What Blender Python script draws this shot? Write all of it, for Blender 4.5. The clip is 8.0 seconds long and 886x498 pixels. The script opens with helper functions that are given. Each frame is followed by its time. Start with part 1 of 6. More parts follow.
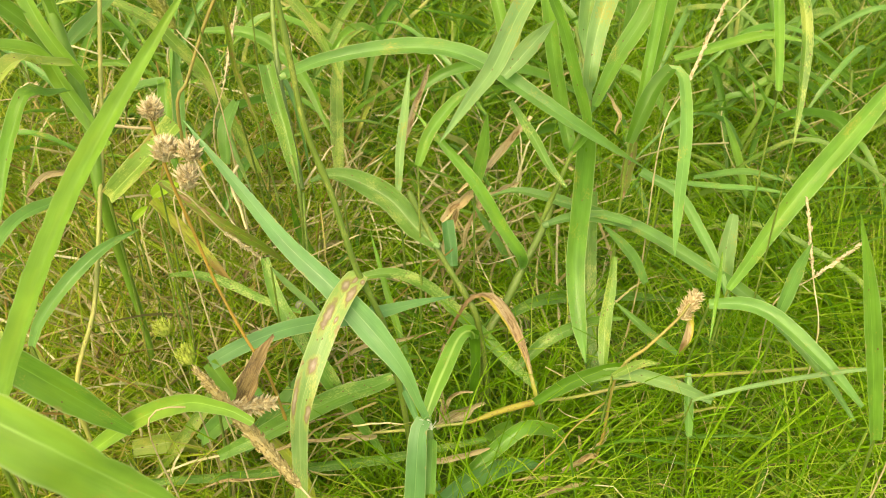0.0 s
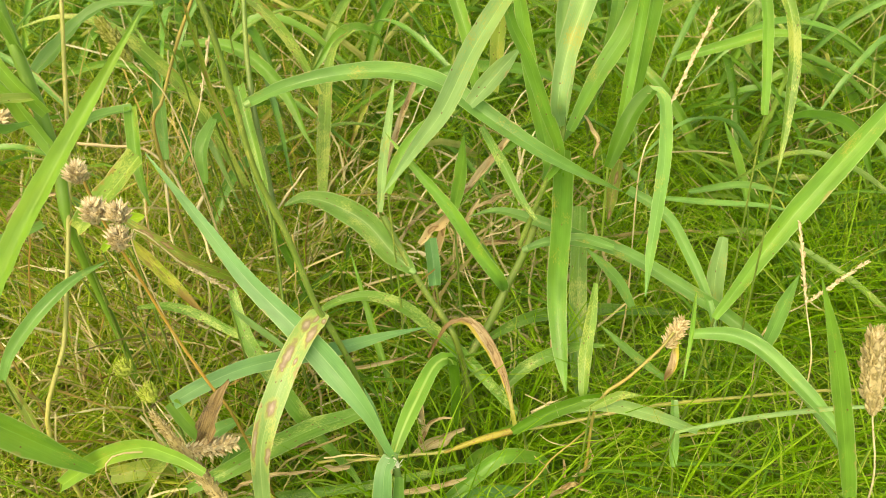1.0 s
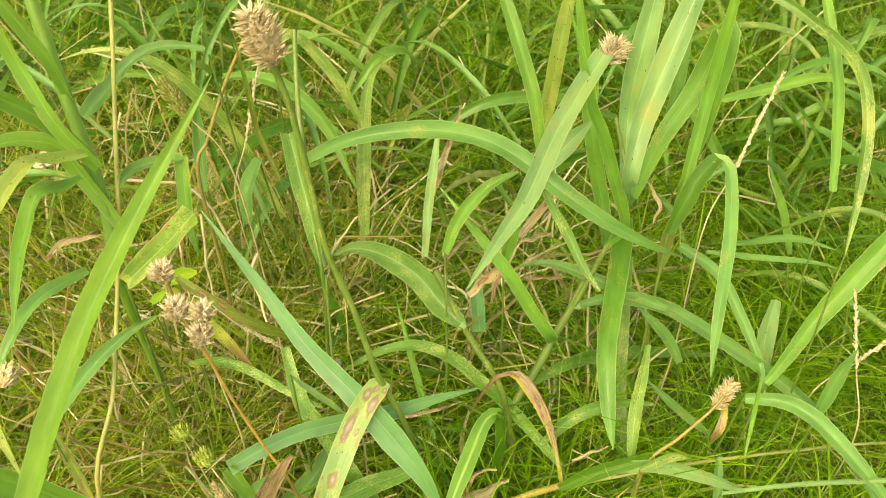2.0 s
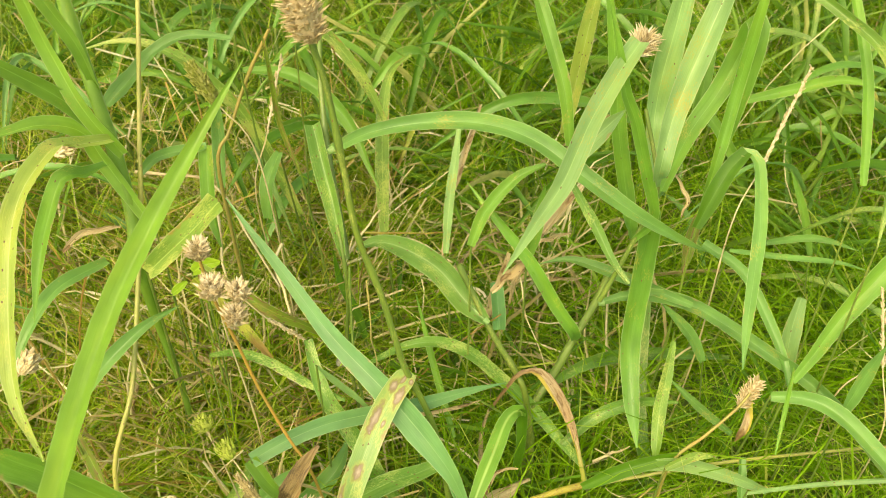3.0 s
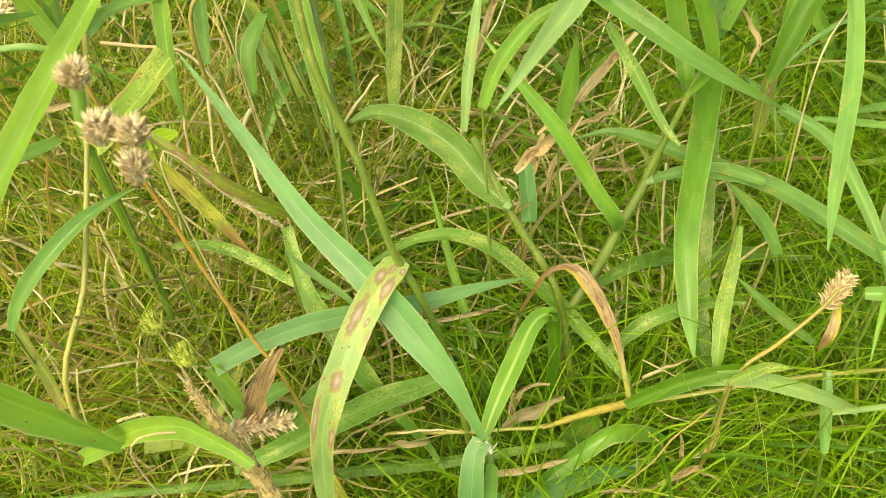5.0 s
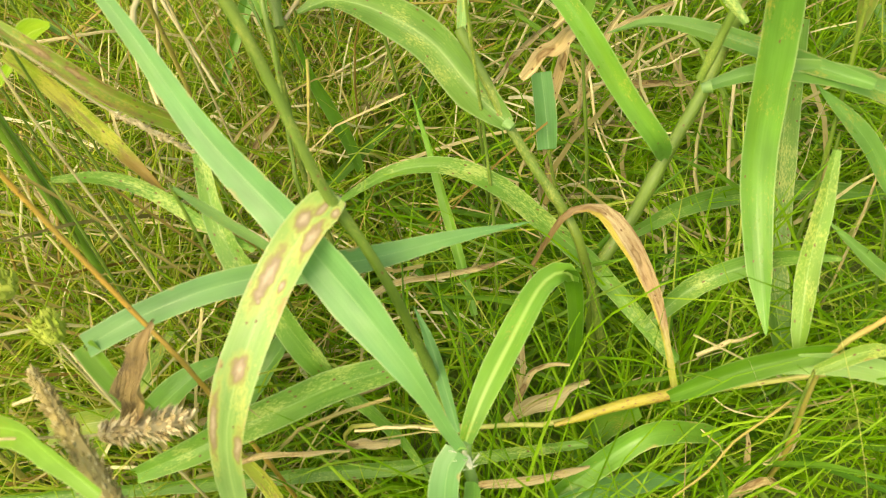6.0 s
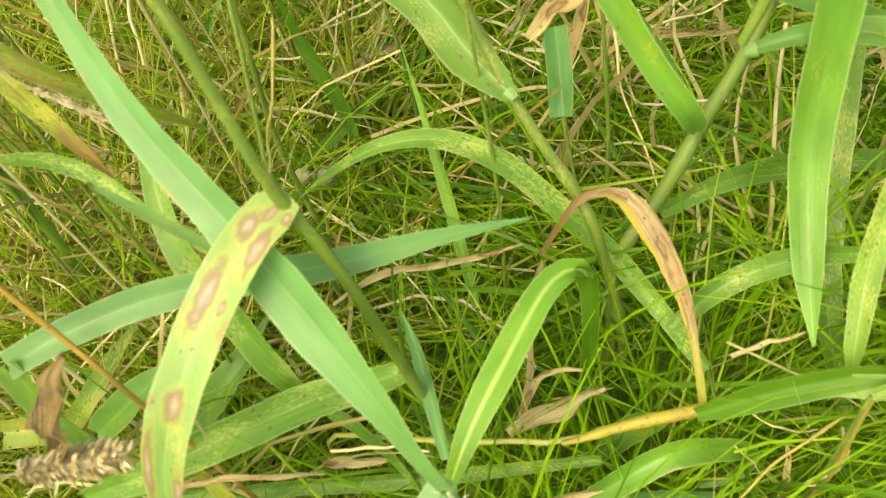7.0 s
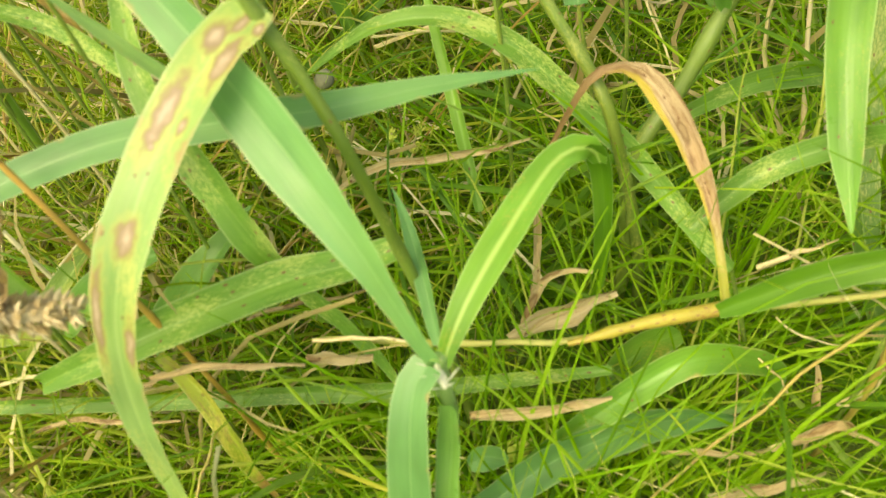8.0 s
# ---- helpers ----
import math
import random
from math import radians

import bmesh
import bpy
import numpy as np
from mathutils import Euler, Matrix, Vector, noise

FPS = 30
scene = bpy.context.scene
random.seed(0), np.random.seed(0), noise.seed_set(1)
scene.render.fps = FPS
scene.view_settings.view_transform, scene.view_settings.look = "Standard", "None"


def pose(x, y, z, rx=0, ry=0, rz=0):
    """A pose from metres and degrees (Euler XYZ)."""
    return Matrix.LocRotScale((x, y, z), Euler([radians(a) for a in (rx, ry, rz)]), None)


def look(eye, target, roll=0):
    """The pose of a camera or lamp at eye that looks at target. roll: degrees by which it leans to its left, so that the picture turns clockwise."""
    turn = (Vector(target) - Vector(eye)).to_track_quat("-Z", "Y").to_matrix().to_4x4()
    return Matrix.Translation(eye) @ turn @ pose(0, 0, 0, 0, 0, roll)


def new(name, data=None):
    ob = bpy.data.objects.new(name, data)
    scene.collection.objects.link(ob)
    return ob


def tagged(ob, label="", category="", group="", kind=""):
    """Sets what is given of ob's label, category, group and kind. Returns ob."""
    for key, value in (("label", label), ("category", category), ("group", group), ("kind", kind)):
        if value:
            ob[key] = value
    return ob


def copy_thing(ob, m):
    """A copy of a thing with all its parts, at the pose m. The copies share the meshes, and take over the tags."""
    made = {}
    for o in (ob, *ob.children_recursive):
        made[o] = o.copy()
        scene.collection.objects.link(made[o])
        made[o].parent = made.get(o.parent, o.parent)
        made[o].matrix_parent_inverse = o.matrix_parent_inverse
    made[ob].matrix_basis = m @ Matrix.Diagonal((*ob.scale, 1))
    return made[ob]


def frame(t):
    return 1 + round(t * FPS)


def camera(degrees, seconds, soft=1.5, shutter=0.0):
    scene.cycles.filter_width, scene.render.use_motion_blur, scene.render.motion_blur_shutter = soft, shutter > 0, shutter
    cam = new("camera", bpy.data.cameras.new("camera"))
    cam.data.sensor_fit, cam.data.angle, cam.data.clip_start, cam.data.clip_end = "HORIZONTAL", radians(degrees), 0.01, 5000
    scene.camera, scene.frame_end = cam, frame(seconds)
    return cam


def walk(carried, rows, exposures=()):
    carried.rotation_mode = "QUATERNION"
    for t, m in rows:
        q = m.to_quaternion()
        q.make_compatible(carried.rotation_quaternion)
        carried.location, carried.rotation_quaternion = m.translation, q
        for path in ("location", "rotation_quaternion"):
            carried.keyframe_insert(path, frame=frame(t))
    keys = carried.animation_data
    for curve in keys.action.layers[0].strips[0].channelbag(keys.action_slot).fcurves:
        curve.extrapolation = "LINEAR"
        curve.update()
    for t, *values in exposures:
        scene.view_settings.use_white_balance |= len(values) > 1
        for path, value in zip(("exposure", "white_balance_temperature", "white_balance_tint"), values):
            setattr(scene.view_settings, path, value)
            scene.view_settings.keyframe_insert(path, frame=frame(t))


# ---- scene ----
cam = camera(52.0, 8.0, soft=0.9)
cam.data.dof.use_dof, cam.data.dof.focus_distance, cam.data.dof.aperture_fstop = True, 0.61, 17
EXPOSURE, KELVIN, TINT, SUN_ENERGY = 1.11, 9100, 8, 1.3
PATH = [
    (0, (0.12, 0.034, 0.773), (-0.032, 1.517, -0.56), 0.6),
    (0.5, (0.151, 0.057, 0.762), (-0.052, 1.522, -0.585), -1.0),
    (1, (0.176, 0.097, 0.802), (-0.088, 1.49, -0.608), -3.0),
    (1.5, (0.138, 0.141, 0.846), (-0.089, 1.462, -0.638), -1.8),
    (1.7, (0.124, 0.149, 0.851), (-0.091, 1.475, -0.631), -1.0),
    (2.8, (0.089, 0.143, 0.843), (-0.106, 1.5, -0.613), 0.8),
    (3, (0.087, 0.135, 0.832), (-0.106, 1.502, -0.615), 0.9),
    (3.5, (0.123, 0.137, 0.822), (-0.161, 1.471, -0.642), -2.9),
    (4, (0.111, 0.177, 0.759), (-0.169, 1.508, -0.708), -2.7),
    (4.5, (0.104, 0.185, 0.74), (-0.176, 1.498, -0.742), -2.8),
    (4.7, (0.111, 0.183, 0.735), (-0.192, 1.46, -0.774), -3.8),
    (5.8, (0.138, 0.273, 0.61), (-0.322, 1.44, -0.947), -10.0),
    (6, (0.141, 0.293, 0.589), (-0.351, 1.405, -0.999), -11.9),
    (6.5, (0.139, 0.342, 0.564), (-0.386, 1.328, -1.094), -15.3),
    (7, (0.141, 0.353, 0.552), (-0.411, 1.316, -1.112), -16.6),
    (7.5, (0.123, 0.339, 0.524), (-0.378, 1.378, -1.109), -13.0),
    (7.7, (0.128, 0.333, 0.511), (-0.322, 1.294, -1.064), -14.3),
    (8, (0.148, 0.326, 0.493), (-0.451, 1.319, -1.136), -16.2),
]
walk(cam, [(t, look(eye, target, roll)) for t, eye, target, roll in PATH], [(0.0, EXPOSURE, KELVIN, TINT), (4.5, EXPOSURE, KELVIN, TINT), (6.0, EXPOSURE + 0.20, KELVIN, TINT - 2), (8.0, EXPOSURE + 0.22, KELVIN, TINT - 2)])

# ---- light: a bright, thinly overcast sky ----
SUN_ELEV, SUN_TURN = radians(58), radians(200)
world = bpy.data.worlds.new("sky")
scene.world = world
world.use_nodes = True
wn, wl = world.node_tree.nodes, world.node_tree.links
sky = wn.new("ShaderNodeTexSky")
sky.sky_type, sky.sun_disc = "NISHITA", False
sky.sun_elevation, sky.sun_rotation = SUN_ELEV, SUN_TURN
sky.air_density, sky.dust_density, sky.ozone_density = 1.0, 4.0, 1.0
wn["Background"].inputs["Strength"].default_value = 0.15
wl.new(sky.outputs[0], wn["Background"].inputs["Color"])
sun_data = bpy.data.lights.new("sun", "SUN")
sun_data.energy, sun_data.angle, sun_data.color = SUN_ENERGY, radians(50), (1.0, 0.95, 0.85)
sun = new("sun", sun_data)
sun.matrix_world = look((0, 0, 5), (5 * math.sin(SUN_TURN) * -math.cos(SUN_ELEV), 5 * math.cos(SUN_TURN) * -math.cos(SUN_ELEV), 5 - 5 * math.sin(SUN_ELEV)))


# ---- materials ----
def tree(name):
    mat = bpy.data.materials.new(name)
    mat.use_nodes = True
    nt = mat.node_tree
    nt.nodes.clear()
    return mat, nt.nodes, nt.links


def wire(nodes, links, kind, inputs=(), operation="", uv_map="", voronoi_dimensions=""):
    """A node with its inputs set to values or joined to sockets."""
    node = nodes.new(kind)
    if operation:
        node.operation = operation
    if uv_map:
        node.uv_map = uv_map
    if voronoi_dimensions:
        node.voronoi_dimensions = voronoi_dimensions
    for key, value in dict(inputs).items():
        if isinstance(value, bpy.types.NodeSocket):
            links.new(value, node.inputs[key])
        else:
            node.inputs[key].default_value = value
    return node


def rgb(c):
    return (c[0], c[1], c[2], 1.0)


def mixed(nodes, links, factor, a, b, blend="MIX"):
    node = nodes.new("ShaderNodeMix")
    node.data_type, node.blend_type = "RGBA", blend
    for sock, value in ((node.inputs[0], factor), (node.inputs[6], a), (node.inputs[7], b)):
        if isinstance(value, bpy.types.NodeSocket):
            links.new(value, sock)
        else:
            sock.default_value = value if isinstance(value, float) else rgb(value)
    return node.outputs[2]


def ramp(nodes, links, value, stops):
    node = nodes.new("ShaderNodeValToRGB")
    links.new(value, node.inputs[0])
    el = node.color_ramp.elements
    while len(el) < len(stops):
        el.new(0.5)
    for e, (pos, col) in zip(el, stops):
        e.position, e.color = pos, (col, col, col, 1) if isinstance(col, float) else rgb(col)
    return node.outputs[0]


def leaf_material(name, base, other, rib=None, rib_width=0.05, vein=0.35, mottle=0.0, mottle_col=(0.45, 0.42, 0.08), spots=0.0, dots=0.0,
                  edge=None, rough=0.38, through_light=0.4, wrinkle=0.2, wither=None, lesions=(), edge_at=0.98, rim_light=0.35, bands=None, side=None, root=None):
    """A grass leaf: long veins, midrib, yellow streaks, ringed brown blotches and small dark flecks, in centimetres of the blade."""
    mat, n, l = tree(name)
    info = n.new("ShaderNodeObjectInfo")
    cm = wire(n, l, "ShaderNodeUVMap", uv_map="cm").outputs[0]
    span = wire(n, l, "ShaderNodeUVMap", uv_map="span").outputs[0]
    shift = wire(n, l, "ShaderNodeMath", {0: info.outputs["Random"], 1: 40.0}, operation="MULTIPLY").outputs[0]
    off = wire(n, l, "ShaderNodeCombineXYZ", {0: 0.0, 1: shift, 2: shift}).outputs[0]
    here = wire(n, l, "ShaderNodeVectorMath", {0: cm, 1: off}, operation="ADD").outputs[0]

    def stretched(x, y):
        return wire(n, l, "ShaderNodeVectorMath", {0: here, 1: (x, y, 1.0)}, operation="MULTIPLY").outputs[0]

    veins = wire(n, l, "ShaderNodeTexNoise", {"Vector": stretched(19, 0.22), "Scale": 1.0, "Detail": 3.0}).outputs[0]
    wide = wire(n, l, "ShaderNodeTexNoise", {"Vector": stretched(1.1, 0.35), "Scale": 1.0, "Detail": 2.0}).outputs[0]
    col = mixed(n, l, ramp(n, l, veins, [(0.3, 0.5 - vein), (0.7, 0.5 + vein)]), base, other)
    col = mixed(n, l, ramp(n, l, wide, [(0.3, 0.0), (0.75, 0.65)]), col, tuple(v * 0.60 for v in base))
    drift = wire(n, l, "ShaderNodeTexNoise", {"Vector": stretched(0.8, 0.16), "Scale": 1.0, "Detail": 3.0}).outputs[0]
    col = mixed(n, l, ramp(n, l, drift, [(0.48, 0.0), (0.72, 0.45)]), col, (base[0] * 1.55, base[1] * 1.18, base[2]))
    cross = wire(n, l, "ShaderNodeSeparateXYZ", {0: span})
    mid = wire(n, l, "ShaderNodeMath", {0: cross.outputs[0], 1: 0.5}, operation="SUBTRACT").outputs[0]
    mid = wire(n, l, "ShaderNodeMath", {0: mid}, operation="ABSOLUTE").outputs[0]
    if rib:
        col = mixed(n, l, ramp(n, l, mid, [(rib_width * 0.3, 0.85), (rib_width, 0.0)]), col, rib)
    if mottle:
        streak = wire(n, l, "ShaderNodeTexNoise", {"Vector": stretched(20, 5.0), "Scale": 1.0, "Detail": 2.0, "Roughness": 0.6}).outputs[0]
        patch = wire(n, l, "ShaderNodeTexNoise", {"Vector": stretched(0.9, 0.45), "Scale": 1.0, "Detail": 1.0}).outputs[0]
        both = wire(n, l, "ShaderNodeMath", {0: streak, 1: patch}, operation="ADD").outputs[0]
        low = 1.22 - 0.30 * mottle
        much = wire(n, l, "ShaderNodeMapRange", {0: both, 1: low, 2: low + 0.22, 3: 0.0, 4: 0.85}).outputs[0]
        col = mixed(n, l, much, col, mottle_col)
    if spots or dots:
        warp = wire(n, l, "ShaderNodeTexNoise", {"Vector": stretched(2.5, 2.5), "Scale": 1.0, "Detail": 2.0}).outputs["Color"]
        warp = wire(n, l, "ShaderNodeVectorMath", {0: warp, "Scale": 0.28}, operation="SCALE").outputs[0]

        def blotches(x, y, chance, reach, core, ring):
            at = wire(n, l, "ShaderNodeVectorMath", {0: stretched(x, y), 1: warp}, operation="ADD").outputs[0]
            cell = wire(n, l, "ShaderNodeTexVoronoi", {"Vector": at, "Scale": 1.0, "Randomness": 0.9}, voronoi_dimensions="2D")
            keep = wire(n, l, "ShaderNodeSeparateColor", {0: cell.outputs["Color"]}).outputs[0]
            keep = wire(n, l, "ShaderNodeMath", {0: keep, 1: chance}, operation="LESS_THAN").outputs[0]
            dist = cell.outputs["Distance"]
            inner = ramp(n, l, dist, [(reach * 0.35, 0.0), (reach * 0.75, 1.0)])
            paint = mixed(n, l, inner, core, ring)
            here_on = ramp(n, l, dist, [(reach * 0.75, 1.0), (reach * 1.25, 0.0)])
            return wire(n, l, "ShaderNodeMath", {0: here_on, 1: keep}, operation="MULTIPLY").outputs[0], paint

        if spots:
            on, paint = blotches(1.7, 0.42, spots, 0.25, (0.36, 0.26, 0.12), (0.22, 0.14, 0.05))
            col = mixed(n, l, on, col, paint)
        if dots:
            on, paint = blotches(3.4, 1.7, dots, 0.13, (0.20, 0.10, 0.04), (0.18, 0.11, 0.04))
            col = mixed(n, l, on, col, paint)
    if bands:
        band = wire(n, l, "ShaderNodeTexNoise", {"Vector": stretched(5.0, 0.7), "Scale": 1.0, "Detail": 4.0, "Roughness": 0.65}).outputs[0]
        col = mixed(n, l, ramp(n, l, band, [(0.50, 0.0), (0.66, 0.85)]), col, bands)
    if side:
        frill = wire(n, l, "ShaderNodeMath", {0: wide, 1: cross.outputs[0]}, operation="ADD").outputs[0]
        col = mixed(n, l, wire(n, l, "ShaderNodeMapRange", {0: frill, 1: 0.62, 2: 0.76, 3: 0.85, 4: 0.0}).outputs[0], col, side)
    if root:
        sap = wire(n, l, "ShaderNodeMath", {0: wire(n, l, "ShaderNodeMath", {0: wide, 1: 0.35}, operation="MULTIPLY").outputs[0], 1: cross.outputs[1]}, operation="ADD").outputs[0]
        col = mixed(n, l, wire(n, l, "ShaderNodeMapRange", {0: sap, 1: root[0], 2: root[0] + 0.22, 3: 0.9, 4: 0.0}).outputs[0], col, root[1])
    if edge:
        rim = wire(n, l, "ShaderNodeTexNoise", {"Vector": stretched(0.4, 0.8), "Scale": 1.0, "Detail": 3.0}).outputs[0]
        rim = wire(n, l, "ShaderNodeMath", {0: mid, 1: rim}, operation="ADD").outputs[0]
        col = mixed(n, l, wire(n, l, "ShaderNodeMapRange", {0: rim, 1: edge_at, 2: edge_at + 0.10, 3: 0.0, 4: 0.8}).outputs[0], col, edge)
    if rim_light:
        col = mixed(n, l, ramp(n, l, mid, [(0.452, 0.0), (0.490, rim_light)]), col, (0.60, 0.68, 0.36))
    if wither:
        fray = wire(n, l, "ShaderNodeMath", {0: wire(n, l, "ShaderNodeMath", {0: wide, 1: 0.3}, operation="MULTIPLY").outputs[0], 1: cross.outputs[1]}, operation="ADD").outputs[0]
        col = mixed(n, l, wire(n, l, "ShaderNodeMapRange", {0: fray, 1: wither[0] + 0.10, 2: wither[0] + 0.22, 3: 0.0, 4: 0.9}).outputs[0], col, wither[1])
    if lesions:
        wob = wire(n, l, "ShaderNodeTexNoise", {"Vector": stretched(5.0, 2.5), "Scale": 1.0, "Detail": 3.0}).outputs[0]
        near = None
        for u, s, du, ds in lesions:
            gap = wire(n, l, "ShaderNodeVectorMath", {0: span, 1: (u, s, 0.0)}, operation="SUBTRACT").outputs[0]
            gap = wire(n, l, "ShaderNodeVectorMath", {0: gap, 1: (1 / du, 1 / ds, 0.0)}, operation="MULTIPLY").outputs[0]
            gap = wire(n, l, "ShaderNodeVectorMath", {0: gap}, operation="LENGTH").outputs["Value"]
            near = gap if near is None else wire(n, l, "ShaderNodeMath", {0: near, 1: gap}, operation="MINIMUM").outputs[0]
        wob = wire(n, l, "ShaderNodeMath", {0: wob, 1: 1.45}, operation="MULTIPLY").outputs[0]
        near = wire(n, l, "ShaderNodeMath", {0: near, 1: wob}, operation="ADD").outputs[0]
        halo = ramp(n, l, wire(n, l, "ShaderNodeMath", {0: near, 1: 0.4}, operation="MULTIPLY").outputs[0], [(0.62, 0.5), (0.98, 0.0)])
        col = mixed(n, l, halo, col, (0.62, 0.56, 0.12))
        sore = mixed(n, l, ramp(n, l, wire(n, l, "ShaderNodeMath", {0: near, 1: 0.5}, operation="MULTIPLY").outputs[0], [(0.40, 0.0), (0.84, 1.0)]), (0.52, 0.41, 0.30), (0.21, 0.13, 0.065))
        col = mixed(n, l, ramp(n, l, wire(n, l, "ShaderNodeMath", {0: near, 1: 0.5}, operation="MULTIPLY").outputs[0], [(0.70, 0.92), (0.98, 0.0)]), col, sore)
    tint = wire(n, l, "ShaderNodeMapRange", {0: info.outputs["Random"], 1: 0.0, 2: 1.0, 3: 0.88, 4: 1.14}).outputs[0]
    hue = wire(n, l, "ShaderNodeHueSaturation", {"Color": col, "Value": tint})
    col = hue.outputs[0]
    height = wire(n, l, "ShaderNodeMath", {0: veins, 1: wide}, operation="ADD").outputs[0]
    bump = wire(n, l, "ShaderNodeBump", {"Height": height, "Strength": wrinkle, "Distance": 0.002}).outputs[0]
    bloom = wire(n, l, "ShaderNodeTexNoise", {"Vector": stretched(1.6, 0.7), "Scale": 1.0, "Detail": 4.0, "Roughness": 0.6}).outputs[0]
    gloss = wire(n, l, "ShaderNodeMapRange", {0: bloom, 1: 0.3, 2: 0.7, 3: rough - 0.09, 4: rough + 0.16}).outputs[0]
    skin = wire(n, l, "ShaderNodeBsdfPrincipled", {"Base Color": col, "Roughness": gloss, "Normal": bump, "Specular IOR Level": 0.55})
    back = wire(n, l, "ShaderNodeBsdfTranslucent", {"Color": col, "Normal": bump})
    mix = wire(n, l, "ShaderNodeMixShader", {0: through_light, 1: skin.outputs[0], 2: back.outputs[0]})
    l.new(mix.outputs[0], n.new("ShaderNodeOutputMaterial").inputs[0])
    return mat


def stuff_material(name, stops, rough=0.6, through_light=0.3, per="island", noise_scale=60.0, relief=0.3):
    """Many small blades or grains: each one takes its own colour from the ramp."""
    mat, n, l = tree(name)
    if per == "island":
        rnd = n.new("ShaderNodeNewGeometry").outputs["Random Per Island"]
    else:
        rnd = n.new("ShaderNodeObjectInfo").outputs["Random"]
    col = ramp(n, l, rnd, stops)
    co = n.new("ShaderNodeTexCoord").outputs["Object"]
    grain = wire(n, l, "ShaderNodeTexNoise", {"Vector": co, "Scale": noise_scale, "Detail": 3.0}).outputs[0]
    col = mixed(n, l, ramp(n, l, grain, [(0.35, 0.0), (0.7, 0.45)]), col, tuple(v * 0.55 for v in stops[len(stops) // 2][1]))
    bump = wire(n, l, "ShaderNodeBump", {"Height": grain, "Strength": relief, "Distance": 0.001}).outputs[0]
    skin = wire(n, l, "ShaderNodeBsdfPrincipled", {"Base Color": col, "Roughness": rough, "Normal": bump, "Specular IOR Level": 0.2})
    back = wire(n, l, "ShaderNodeBsdfTranslucent", {"Color": col})
    mix = wire(n, l, "ShaderNodeMixShader", {0: through_light, 1: skin.outputs[0], 2: back.outputs[0]})
    l.new(mix.outputs[0], n.new("ShaderNodeOutputMaterial").inputs[0])
    return mat


